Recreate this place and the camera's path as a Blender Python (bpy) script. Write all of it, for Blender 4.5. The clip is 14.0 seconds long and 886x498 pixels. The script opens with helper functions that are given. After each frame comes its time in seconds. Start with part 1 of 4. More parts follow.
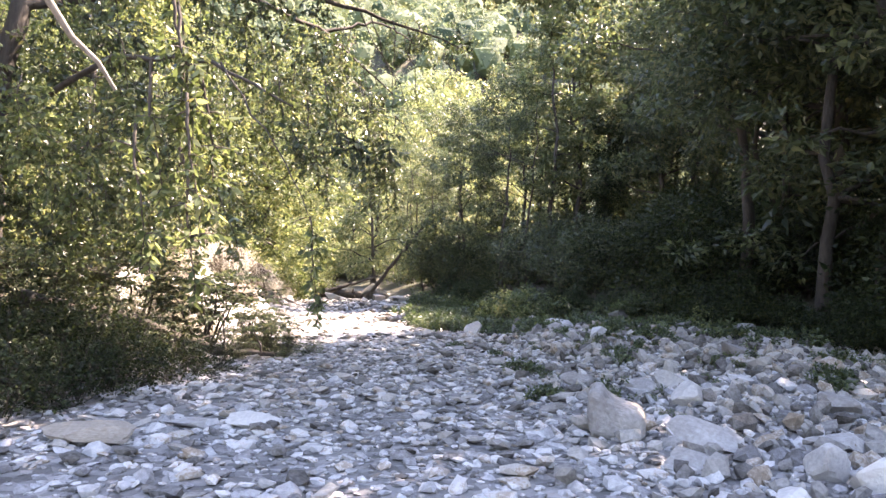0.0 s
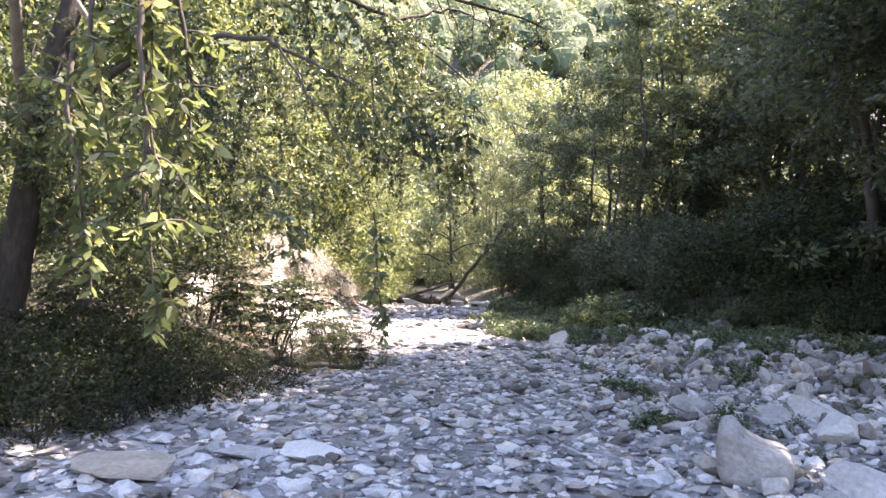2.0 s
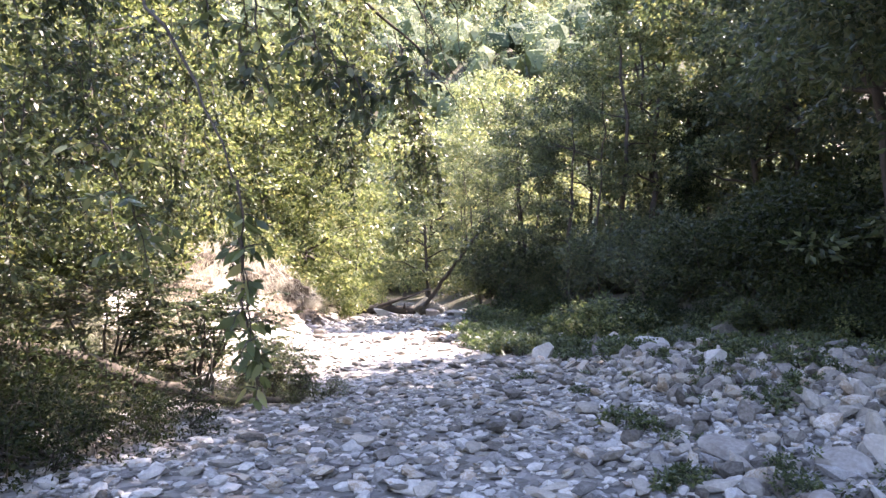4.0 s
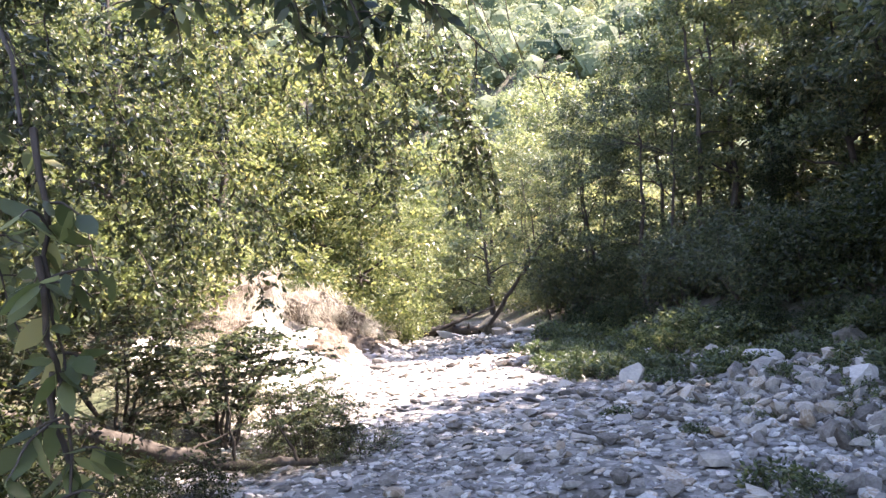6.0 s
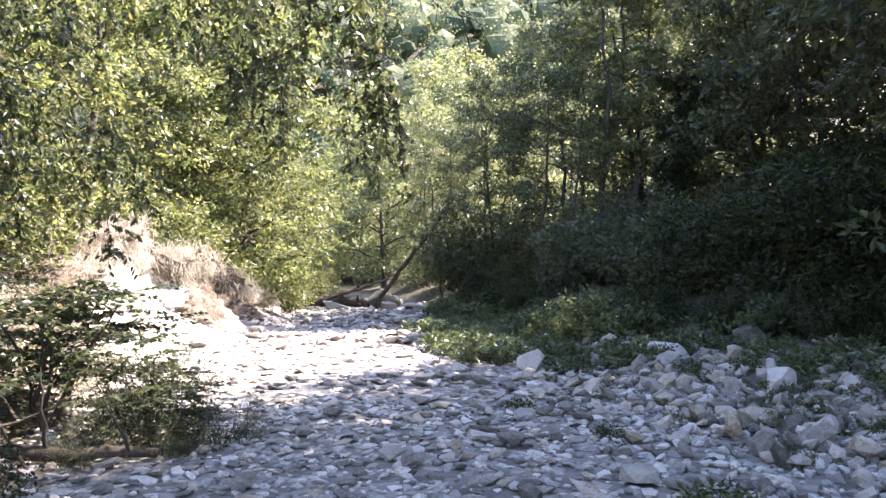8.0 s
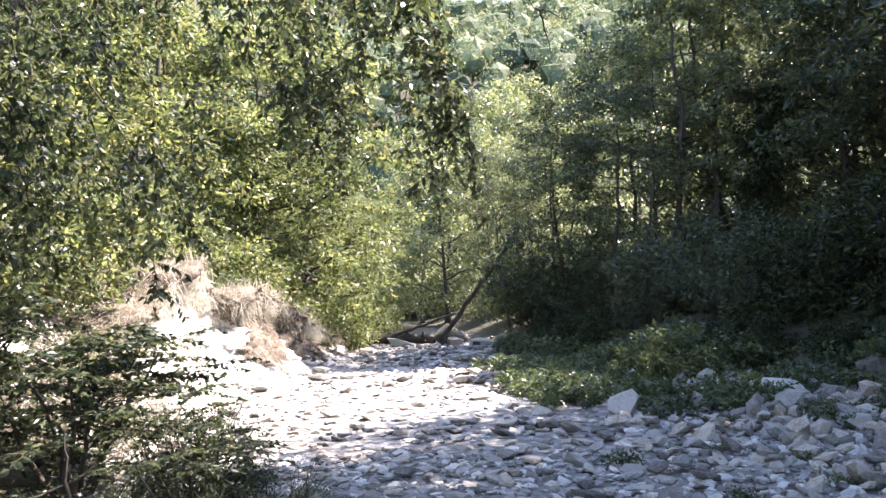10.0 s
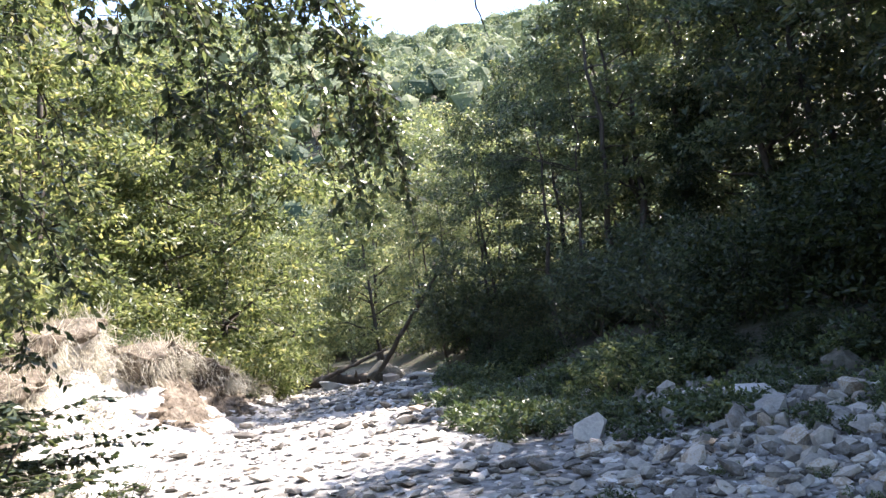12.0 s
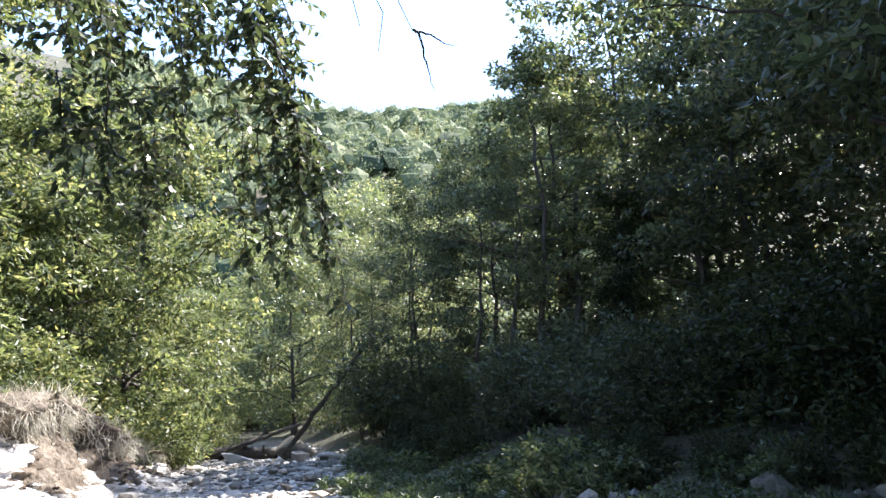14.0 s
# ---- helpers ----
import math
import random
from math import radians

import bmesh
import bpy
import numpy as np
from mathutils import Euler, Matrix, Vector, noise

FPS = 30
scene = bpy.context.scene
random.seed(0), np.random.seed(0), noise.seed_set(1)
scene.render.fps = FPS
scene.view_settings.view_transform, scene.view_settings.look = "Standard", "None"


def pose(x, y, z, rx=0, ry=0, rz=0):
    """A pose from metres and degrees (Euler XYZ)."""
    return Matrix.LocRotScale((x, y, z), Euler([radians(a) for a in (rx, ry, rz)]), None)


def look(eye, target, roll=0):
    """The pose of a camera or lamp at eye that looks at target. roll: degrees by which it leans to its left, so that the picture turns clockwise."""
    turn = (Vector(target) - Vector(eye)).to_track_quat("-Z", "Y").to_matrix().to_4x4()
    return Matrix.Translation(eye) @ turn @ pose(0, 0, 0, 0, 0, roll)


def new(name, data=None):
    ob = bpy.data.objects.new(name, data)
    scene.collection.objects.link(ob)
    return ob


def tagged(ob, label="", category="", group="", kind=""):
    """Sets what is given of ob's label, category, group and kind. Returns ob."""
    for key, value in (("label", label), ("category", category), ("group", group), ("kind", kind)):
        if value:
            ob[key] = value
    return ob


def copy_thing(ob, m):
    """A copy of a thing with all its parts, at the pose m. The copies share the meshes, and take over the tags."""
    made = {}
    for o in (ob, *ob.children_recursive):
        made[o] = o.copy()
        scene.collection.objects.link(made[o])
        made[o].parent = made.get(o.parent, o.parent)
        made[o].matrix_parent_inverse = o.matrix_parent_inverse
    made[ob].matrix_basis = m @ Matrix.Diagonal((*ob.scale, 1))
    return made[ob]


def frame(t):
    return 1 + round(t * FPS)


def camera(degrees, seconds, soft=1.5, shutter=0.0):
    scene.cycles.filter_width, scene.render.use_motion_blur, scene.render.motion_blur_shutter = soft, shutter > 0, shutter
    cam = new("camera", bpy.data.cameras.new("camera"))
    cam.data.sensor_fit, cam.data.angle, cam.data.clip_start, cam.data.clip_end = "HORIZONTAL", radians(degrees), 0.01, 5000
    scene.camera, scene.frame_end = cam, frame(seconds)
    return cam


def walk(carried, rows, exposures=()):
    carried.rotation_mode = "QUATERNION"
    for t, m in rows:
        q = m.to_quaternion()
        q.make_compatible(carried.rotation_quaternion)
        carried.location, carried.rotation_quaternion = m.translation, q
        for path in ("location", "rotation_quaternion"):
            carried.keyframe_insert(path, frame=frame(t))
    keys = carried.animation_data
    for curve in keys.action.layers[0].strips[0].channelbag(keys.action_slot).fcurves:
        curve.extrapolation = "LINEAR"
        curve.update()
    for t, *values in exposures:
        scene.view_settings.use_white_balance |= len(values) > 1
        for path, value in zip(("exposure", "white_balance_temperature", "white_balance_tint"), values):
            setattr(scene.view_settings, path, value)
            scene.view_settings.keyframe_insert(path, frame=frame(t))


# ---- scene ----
cam = camera(63.3, 14.0, 1.5)
PATH = [
    (0, pose(-0.047, 0.189, 1.547, 91.70, -1.14, -0.25)),
    (0.5, pose(-0.067, 0.601, 1.527, 91.60, -1.66, 2.40)),
    (1, pose(-0.107, 0.758, 1.524, 93.13, -4.93, -0.20)),
    (1.5, pose(-0.099, 1.062, 1.541, 92.61, -2.28, 5.82)),
    (2, pose(-0.134, 1.325, 1.558, 91.95, -1.01, 6.00)),
    (2.5, pose(-0.171, 1.502, 1.546, 91.08, -0.21, 2.75)),
    (5, pose(-0.004, 4.672, 1.550, 93.32, 0.14, 6.29)),
    (5.5, pose(-0.084, 4.953, 1.578, 93.01, -2.45, 5.62)),
    (6, pose(-0.208, 5.214, 1.603, 94.12, 4.49, 9.53)),
    (6.5, pose(-0.248, 5.418, 1.588, 94.64, 2.61, 8.56)),
    (7, pose(-0.247, 5.767, 1.558, 97.79, 0.65, 7.03)),
    (7.5, pose(-0.316, 6.096, 1.549, 96.21, -0.09, 3.66)),
    (8, pose(-0.385, 6.435, 1.551, 91.71, 0.29, 0.86)),
    (8.5, pose(-0.366, 6.726, 1.575, 94.31, -0.38, 2.15)),
    (11, pose(-0.738, 7.929, 1.541, 94.66, 2.99, 7.01)),
    (11.5, pose(-0.721, 8.201, 1.546, 95.61, 3.65, 0.78)),
    (12, pose(-0.826, 8.499, 1.545, 96.65, 7.44, 0.13)),
    (12.5, pose(-0.732, 8.795, 1.497, 98.61, 3.93, -0.49)),
    (13, pose(-0.571, 8.993, 1.542, 102.11, 2.52, -4.83)),
    (13.5, pose(-0.635, 9.146, 1.552, 103.00, 2.47, -4.40)),
    (14, pose(-0.674, 9.210, 1.569, 102.56, 1.91, -5.85)),
]
EXPOSURES = [(0.0, 3.3, 7400, 28), (2.5, 3.15, 6950, 29), (5.0, 3.12, 6850, 28), (8.5, 2.92, 6700, 25), (11.5, 2.54, 6450, 19), (12.5, 2.45, 6400, 17), (14.0, 2.36, 6150, 15)]
walk(cam, PATH, EXPOSURES)

# world, sun and exposure
SUN_AZ, SUN_EL = 64.0, 52.0
sun_way = Vector((math.sin(radians(SUN_AZ)) * math.cos(radians(SUN_EL)), math.cos(radians(SUN_AZ)) * math.cos(radians(SUN_EL)), math.sin(radians(SUN_EL))))
world = bpy.data.worlds.new("sky")
scene.world = world
world.use_nodes = True
wn = world.node_tree
sky = wn.nodes.new("ShaderNodeTexSky")
sky.sky_type, sky.sun_disc = "NISHITA", False
sky.sun_elevation, sky.sun_rotation = radians(SUN_EL), radians(SUN_AZ)
sky.air_density, sky.dust_density = 1.0, 0.4
wn.links.new(sky.outputs[0], wn.nodes["Background"].inputs[0])
wn.nodes["Background"].inputs[1].default_value = 0.15
sun = new("sun", bpy.data.lights.new("sun", "SUN"))
sun.data.energy, sun.data.angle, sun.data.color = 5.0, radians(0.53), (1.0, 0.94, 0.84)
sun.matrix_world = look(sun_way * 100, (0, 0, 0))


# materials
def material(name):
    m = bpy.data.materials.new(name)
    m.use_nodes = True
    m.node_tree.nodes.clear()
    return m, m.node_tree.nodes, m.node_tree.links


def ramp(nodes, stops):
    r = nodes.new("ShaderNodeValToRGB")
    el = r.color_ramp.elements
    while len(el) < len(stops):
        el.new(0.5)
    for e, (p, c) in zip(el, stops):
        e.position, e.color = p, (*c, 1)
    return r


def tex(nodes, links, kind, scale, detail=4.0, vec=None):
    n = nodes.new(kind)
    n.inputs["Scale"].default_value = scale
    if kind == "ShaderNodeTexNoise":
        n.inputs["Detail"].default_value = detail
    if vec is not None:
        links.new(vec, n.inputs["Vector"])
    return n


def leaf_material(name, dark, mid, light, through_share=0.5, glow=(1.2, 1.16, 0.82), rough=0.36, patch=1.2, depth=0.3, gloss=0.5):
    """Thin leaves: a glossy face, and light that passes through them."""
    m, n, l = material(name)
    geo = n.new("ShaderNodeNewGeometry")
    info = n.new("ShaderNodeObjectInfo")
    add = n.new("ShaderNodeMath")
    add.operation = "MULTIPLY_ADD"
    add.inputs[1].default_value, add.inputs[2].default_value = 0.25, -0.12
    l.new(info.outputs["Random"], add.inputs[0])
    tot = n.new("ShaderNodeMath")
    l.new(geo.outputs["Random Per Island"], tot.inputs[0])
    l.new(add.outputs[0], tot.inputs[1])
    r = ramp(n, [(0.0, dark), (0.55, mid), (0.93, light), (1.0, (light[0] * 1.2, light[1] * 1.05, light[2]))])
    spot = tex(n, l, "ShaderNodeTexNoise", patch, 3, n.new("ShaderNodeTexCoord").outputs["Object"])
    sway = n.new("ShaderNodeMath")
    sway.operation = "MULTIPLY_ADD"
    sway.inputs[1].default_value, sway.inputs[2].default_value = depth * 2, -depth
    l.new(spot.outputs[0], sway.inputs[0])
    tot2 = n.new("ShaderNodeMath")
    l.new(tot.outputs[0], tot2.inputs[0])
    l.new(sway.outputs[0], tot2.inputs[1])
    l.new(tot2.outputs[0], r.inputs[0])
    p = n.new("ShaderNodeBsdfPrincipled")
    p.inputs["Roughness"].default_value = rough
    p.inputs["Specular IOR Level"].default_value = gloss
    l.new(r.outputs[0], p.inputs["Base Color"])
    tint = n.new("ShaderNodeMix")
    tint.data_type, tint.blend_type = "RGBA", "MULTIPLY"
    tint.inputs["Factor"].default_value = 1
    tint.inputs["B"].default_value = (glow[0] * 1.6, glow[1] * 1.6, glow[2] * 1.6, 1)
    l.new(r.outputs[0], tint.inputs["A"])
    t = n.new("ShaderNodeBsdfTranslucent")
    l.new(tint.outputs["Result"], t.inputs["Color"])
    mix = n.new("ShaderNodeMixShader")
    mix.inputs[0].default_value = through_share
    l.new(p.outputs[0], mix.inputs[1])
    l.new(t.outputs[0], mix.inputs[2])
    out = n.new("ShaderNodeOutputMaterial")
    l.new(mix.outputs[0], out.inputs[0])
    return m


def solid_material(name, stops, coarse=3.0, fine=30.0, rough=0.85, bump=0.4, spread="", stretch=(1, 1, 1), dist=0.02, spec=0.3):
    """Stone, soil or bark: two scales of noise, a bump, and a shift from piece to piece."""
    m, n, l = material(name)
    co = n.new("ShaderNodeTexCoord")
    mp = n.new("ShaderNodeMapping")
    mp.inputs["Scale"].default_value = stretch
    l.new(co.outputs["Object"], mp.inputs[0])
    a = tex(n, l, "ShaderNodeTexNoise", coarse, 5, mp.outputs[0])
    b = tex(n, l, "ShaderNodeTexNoise", fine, 6, mp.outputs[0])
    s = n.new("ShaderNodeMath")
    s.operation = "MULTIPLY_ADD"
    s.inputs[1].default_value = 0.55
    l.new(a.outputs[0], s.inputs[0])
    s2 = n.new("ShaderNodeMath")
    s2.operation = "MULTIPLY"
    s2.inputs[1].default_value = 0.45
    l.new(b.outputs[0], s2.inputs[0])
    l.new(s2.outputs[0], s.inputs[2])
    last = s.outputs[0]
    if spread:
        src = n.new("ShaderNodeObjectInfo" if spread == "object" else "ShaderNodeNewGeometry")
        sh = n.new("ShaderNodeMath")
        sh.operation = "MULTIPLY_ADD"
        sh.inputs[1].default_value, sh.inputs[2].default_value = 0.72, -0.36
        l.new(src.outputs["Random" if spread == "object" else "Random Per Island"], sh.inputs[0])
        ad = n.new("ShaderNodeMath")
        l.new(last, ad.inputs[0])
        l.new(sh.outputs[0], ad.inputs[1])
        last = ad.outputs[0]
    r = ramp(n, stops)
    l.new(last, r.inputs[0])
    p = n.new("ShaderNodeBsdfPrincipled")
    p.inputs["Roughness"].default_value = rough
    p.inputs["Specular IOR Level"].default_value = spec
    l.new(r.outputs[0], p.inputs["Base Color"])
    bm_ = n.new("ShaderNodeBump")
    bm_.inputs["Strength"].default_value, bm_.inputs["Distance"].default_value = bump, dist
    l.new(b.outputs[0], bm_.inputs["Height"])
    l.new(bm_.outputs[0], p.inputs["Normal"])
    out = n.new("ShaderNodeOutputMaterial")
    l.new(p.outputs[0], out.inputs[0])
    return m


STONE = [(0.08, (0.09, 0.085, 0.078)), (0.27, (0.2, 0.19, 0.18)), (0.42, (0.32, 0.31, 0.3)), (0.58, (0.43, 0.42, 0.4)), (0.76, (0.6, 0.57, 0.53)), (0.86, (0.4, 0.33, 0.26)), (0.97, (0.3, 0.25, 0.2))]
M_STONE = solid_material("limestone", STONE, 4, 40, 0.8, 0.35, "object", dist=0.01)
M_PEBBLE = solid_material("limestone_rubble", STONE, 5, 40, 0.8, 0.3, "island", dist=0.01)
# heap stones: weathering and the bank's shade both put into a darker tone
M_HEAP = solid_material("weathered_rubble", [(p, (c[0] * 0.74, c[1] * 0.71, c[2] * 0.66)) for p, c in STONE], 5, 40, 0.85, 0.4, "island", dist=0.01)
M_BIG = solid_material("limestone_block", [(0.2, (0.24, 0.22, 0.2)), (0.5, (0.42, 0.4, 0.37)), (0.8, (0.6, 0.57, 0.52))], 3, 26, 0.82, 0.6, "object", dist=0.02)
M_BUFF = solid_material("buff_limestone", [(0.25, (0.2, 0.165, 0.125)), (0.5, (0.34, 0.29, 0.23)), (0.75, (0.46, 0.41, 0.34))], 3, 24, 0.85, 0.6, stretch=(1, 1, 3), dist=0.02)
M_DARK_STONE = solid_material("mossy_stone", [(0.3, (0.04, 0.042, 0.028)), (0.5, (0.11, 0.1, 0.08)), (0.75, (0.24, 0.22, 0.18))], 3, 22, 0.9, 0.6, dist=0.02)
M_BARK = solid_material("bark", [(0.25, (0.02, 0.016, 0.013)), (0.5, (0.06, 0.05, 0.04)), (0.8, (0.13, 0.112, 0.094))], 4, 28, 0.9, 0.7, stretch=(1, 1, 0.25), dist=0.02)
M_PALEBARK = solid_material("pale_bark", [(0.25, (0.09, 0.078, 0.065)), (0.5, (0.2, 0.178, 0.15)), (0.8, (0.34, 0.31, 0.27))], 4, 28, 0.85, 0.5, stretch=(1, 1, 0.3), dist=0.01)
M_SOIL = solid_material("bank_soil", [(0.25, (0.26, 0.24, 0.225)), (0.48, (0.4, 0.38, 0.36)), (0.66, (0.56, 0.54, 0.51))], 1.6, 14, 0.95, 0.9, dist=0.06)
M_EARTH = solid_material("brown_earth", [(0.25, (0.035, 0.028, 0.021)), (0.48, (0.1, 0.08, 0.06)), (0.7, (0.21, 0.182, 0.148))], 1.8, 16, 0.95, 0.9, stretch=(1, 1, 0.45), dist=0.06)
M_STRAW = leaf_material("dry_grass", (0.2, 0.188, 0.15), (0.38, 0.362, 0.305), (0.55, 0.53, 0.46), 0.3, (1, 0.95, 0.85), 0.6)
# one leaf in several tones: sun and shade are put into the colour
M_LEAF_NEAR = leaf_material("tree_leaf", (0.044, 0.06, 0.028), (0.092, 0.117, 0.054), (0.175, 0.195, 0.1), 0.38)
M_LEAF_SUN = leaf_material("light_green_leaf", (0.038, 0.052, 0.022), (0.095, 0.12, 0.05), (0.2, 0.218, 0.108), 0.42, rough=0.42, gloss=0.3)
M_LEAF_SHADE = leaf_material("dark_green_leaf", (0.022, 0.034, 0.019), (0.05, 0.07, 0.036), (0.115, 0.13, 0.068), 0.42, rough=0.38, gloss=0.5)
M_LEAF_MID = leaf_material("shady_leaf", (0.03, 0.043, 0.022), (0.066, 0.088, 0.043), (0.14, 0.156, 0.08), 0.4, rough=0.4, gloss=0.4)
# ivy, and undergrowth whose deep shade is put into this dark leaf colour
M_IVY_SHADE = leaf_material("ivy_leaf", (0.01, 0.017, 0.007), (0.021, 0.032, 0.012), (0.05, 0.062, 0.024), 0.3, rough=0.45, gloss=0.2)
M_WEED = leaf_material("weed_leaf", (0.025, 0.042, 0.02), (0.055, 0.08, 0.036), (0.12, 0.145, 0.062), 0.4)
# hill and valley leaves: sunlit haze of the distance painted as paler colour
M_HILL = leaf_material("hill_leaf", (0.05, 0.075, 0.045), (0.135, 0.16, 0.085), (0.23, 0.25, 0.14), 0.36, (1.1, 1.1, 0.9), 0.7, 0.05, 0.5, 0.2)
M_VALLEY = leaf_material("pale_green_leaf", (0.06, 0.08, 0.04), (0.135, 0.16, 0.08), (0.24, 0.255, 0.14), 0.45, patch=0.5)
M_DRYLEAF = leaf_material("withered_leaf", (0.13, 0.125, 0.085), (0.27, 0.26, 0.195), (0.42, 0.4, 0.32), 0.35, (1, 0.97, 0.85), 0.6)


def ground_material():
    m, n, l = material("river_gravel")
    co = n.new("ShaderNodeTexCoord")
    v = tex(n, l, "ShaderNodeTexVoronoi", 9, vec=co.outputs["Object"])
    v2 = tex(n, l, "ShaderNodeTexVoronoi", 26, vec=co.outputs["Object"])
    no = tex(n, l, "ShaderNodeTexNoise", 0.6, 5, co.outputs["Object"])
    rg = ramp(n, [(0.0, (0.07, 0.065, 0.058)), (0.5, (0.18, 0.172, 0.16)), (1.0, (0.36, 0.34, 0.315))])
    l.new(v.outputs["Color"], rg.inputs[0])
    rs = ramp(n, [(0.3, (0.03, 0.028, 0.015)), (0.5, (0.06, 0.05, 0.03)), (0.7, (0.04, 0.055, 0.018))])
    l.new(no.outputs[0], rs.inputs[0])
    at = n.new("ShaderNodeAttribute")
    at.attribute_name = "gravel"
    mix = n.new("ShaderNodeMix")
    mix.data_type = "RGBA"
    l.new(at.outputs["Fac"], mix.inputs["Factor"])
    l.new(rs.outputs[0], mix.inputs["A"])
    l.new(rg.outputs[0], mix.inputs["B"])
    p = n.new("ShaderNodeBsdfPrincipled")
    p.inputs["Roughness"].default_value = 0.9
    l.new(mix.outputs["Result"], p.inputs["Base Color"])
    b1 = n.new("ShaderNodeBump")
    b1.inputs["Strength"].default_value, b1.inputs["Distance"].default_value = 0.8, 0.04
    b1.invert = True
    l.new(v.outputs["Distance"], b1.inputs["Height"])
    b2 = n.new("ShaderNodeBump")
    b2.invert = True
    b2.inputs["Strength"].default_value, b2.inputs["Distance"].default_value = 0.5, 0.015
    l.new(v2.outputs["Distance"], b2.inputs["Height"])
    l.new(b1.outputs[0], b2.inputs["Normal"])
    l.new(b2.outputs[0], p.inputs["Normal"])
    out = n.new("ShaderNodeOutputMaterial")
    l.new(p.outputs[0], out.inputs[0])
    return m


M_GROUND = ground_material()


# mesh helpers
def mesh_of(name, V, F, mat, smooth=False):
    """A mesh from vertices and faces that all have the same number of corners."""
    V, F = np.asarray(V, dtype=np.float32), np.asarray(F, dtype=np.int32)
    me = bpy.data.meshes.new(name)
    k = F.shape[1]
    me.vertices.add(len(V))
    me.vertices.foreach_set("co", V.ravel())
    me.loops.add(F.size)
    me.loops.foreach_set("vertex_index", F.ravel())
    me.polygons.add(len(F))
    me.polygons.foreach_set("loop_start", np.arange(len(F), dtype=np.int32) * k)
    me.polygons.foreach_set("loop_total", np.full(len(F), k, dtype=np.int32))
    me.polygons.foreach_set("use_smooth", np.full(len(F), smooth))
    me.update(calc_edges=True)
    me.materials.append(mat)
    return me


def piece(name, me, parent=None, label=""):
    ob = new(name, me)
    if parent is not None:
        ob.parent = parent
    return tagged(ob, label) if label else ob


def join(parts):
    V, F, k = [], [], 0
    for v, f in parts:
        V.append(v)
        F.append(np.asarray(f) + k)
        k += len(v)
    return np.concatenate(V), np.concatenate(F)


def unit(a):
    return a / np.maximum(np.linalg.norm(a, axis=-1, keepdims=True), 1e-9)


def leaves(P, A, S, rng, wide=0.5, fold=0.12, face=None):
    """Pointed leaves, each folded along its midrib, as triangles."""
    n = len(P)
    S = np.broadcast_to(np.asarray(S, dtype=float), (n,))[:, None]
    A = unit(A)
    B = unit(np.cross(A, rng.normal(size=(n, 3)) * 0.7 + (0, 0, 0.8) if face is None else face))
    N = np.cross(A, B)
    V = np.stack([P, P + A * S * 0.42 + B * S * wide / 2 + N * S * fold, P + A * S, P + A * S * 0.42 - B * S * wide / 2 + N * S * fold], 1).reshape(-1, 3)
    k = np.arange(n)[:, None] * 4
    return V, np.concatenate([k + [[0, 1, 2]], k + [[0, 2, 3]]], 1).reshape(-1, 3)


def curved_leaves(P, A, S, rng, wide=0.48):
    """Oval leaves seen from close by: four triangles each, drooping towards the tip."""
    n = len(P)
    S = np.broadcast_to(np.asarray(S, dtype=float), (n,))[:, None]
    A = unit(A)
    B = unit(np.cross(A, rng.normal(size=(n, 3)) * 0.7 + (0, 0, 0.8)))
    N = np.cross(A, B)
    curl = rng.uniform(-0.05, 0.2, (n, 1))
    rows = []
    for along, half in ((0.0, 0.0), (0.25, 0.4), (0.6, 0.38), (1.0, 0.0)):
        mid = P + A * S * along - N * S * curl * along ** 2
        rows.append(mid + B * S * wide * half)
        rows.append(mid - B * S * wide * half)
    V = np.stack([rows[0], rows[2], rows[3], rows[4], rows[5], rows[6]], 1).reshape(-1, 3)
    k = np.arange(n)[:, None] * 6
    return V, np.concatenate([k + [[0, 2, 1]], k + [[1, 2, 4]], k + [[1, 4, 3]], k + [[3, 4, 5]]], 1).reshape(-1, 3)


def tube(points, radii, sides=7, rng=None, rough=0.0):
    """A tapered, bent stem as quads, closed at its ends by its own narrowing."""
    P = np.asarray(points, dtype=float)
    n = len(P)
    T = unit(np.gradient(P, axis=0))
    ref = np.array([0.31, 0.87, 0.38])
    U = unit(np.cross(T, ref))
    W = np.cross(T, U)
    a = np.arange(sides) * 2 * np.pi / sides
    r = np.asarray(radii, dtype=float)[:, None]
    if rng is not None and rough:
        r = r * (1 + rng.normal(size=(n, sides)) * rough)
    V = P[:, None] + r[..., None] * (np.cos(a)[None, :, None] * U[:, None] + np.sin(a)[None, :, None] * W[:, None])
    i, j = np.meshgrid(np.arange(n - 1), np.arange(sides), indexing="ij")
    j2 = (j + 1) % sides
    F = np.stack([i * sides + j, i * sides + j2, (i + 1) * sides + j2, (i + 1) * sides + j], -1).reshape(-1, 4)
    return V.reshape(-1, 3), F


def bend(a, b, n, rng, wobble=0.05, sag=0.0):
    """A wavering line from a to b that sags or arches."""
    a, b = np.asarray(a, float), np.asarray(b, float)
    t = np.linspace(0, 1, n)[:, None]
    L = np.linalg.norm(b - a)
    w = np.cumsum(rng.normal(size=(n, 3)), 0) * wobble * L / n ** 0.5
    w = w - w[0] - t * (w[-1] - w[0])
    P = a + (b - a) * t + w
    P[:, 2] += sag * L * 4 * (t * (1 - t))[:, 0]
    return P


# ground: river bed between two wooded banks, and the valley beyond it
LY = [-30, 0, 7, 11, 13, 15, 17, 22, 27, 32, 45, 60, 90]
LX = [-6, -5.5, -4.8, -3.3, -3.1, -4.6, -5.4, -6.6, -5.9, -6.3, -8.5, -10, -14]
RY = [-30, 5, 11, 17, 22, 27, 32, 40, 60, 90]
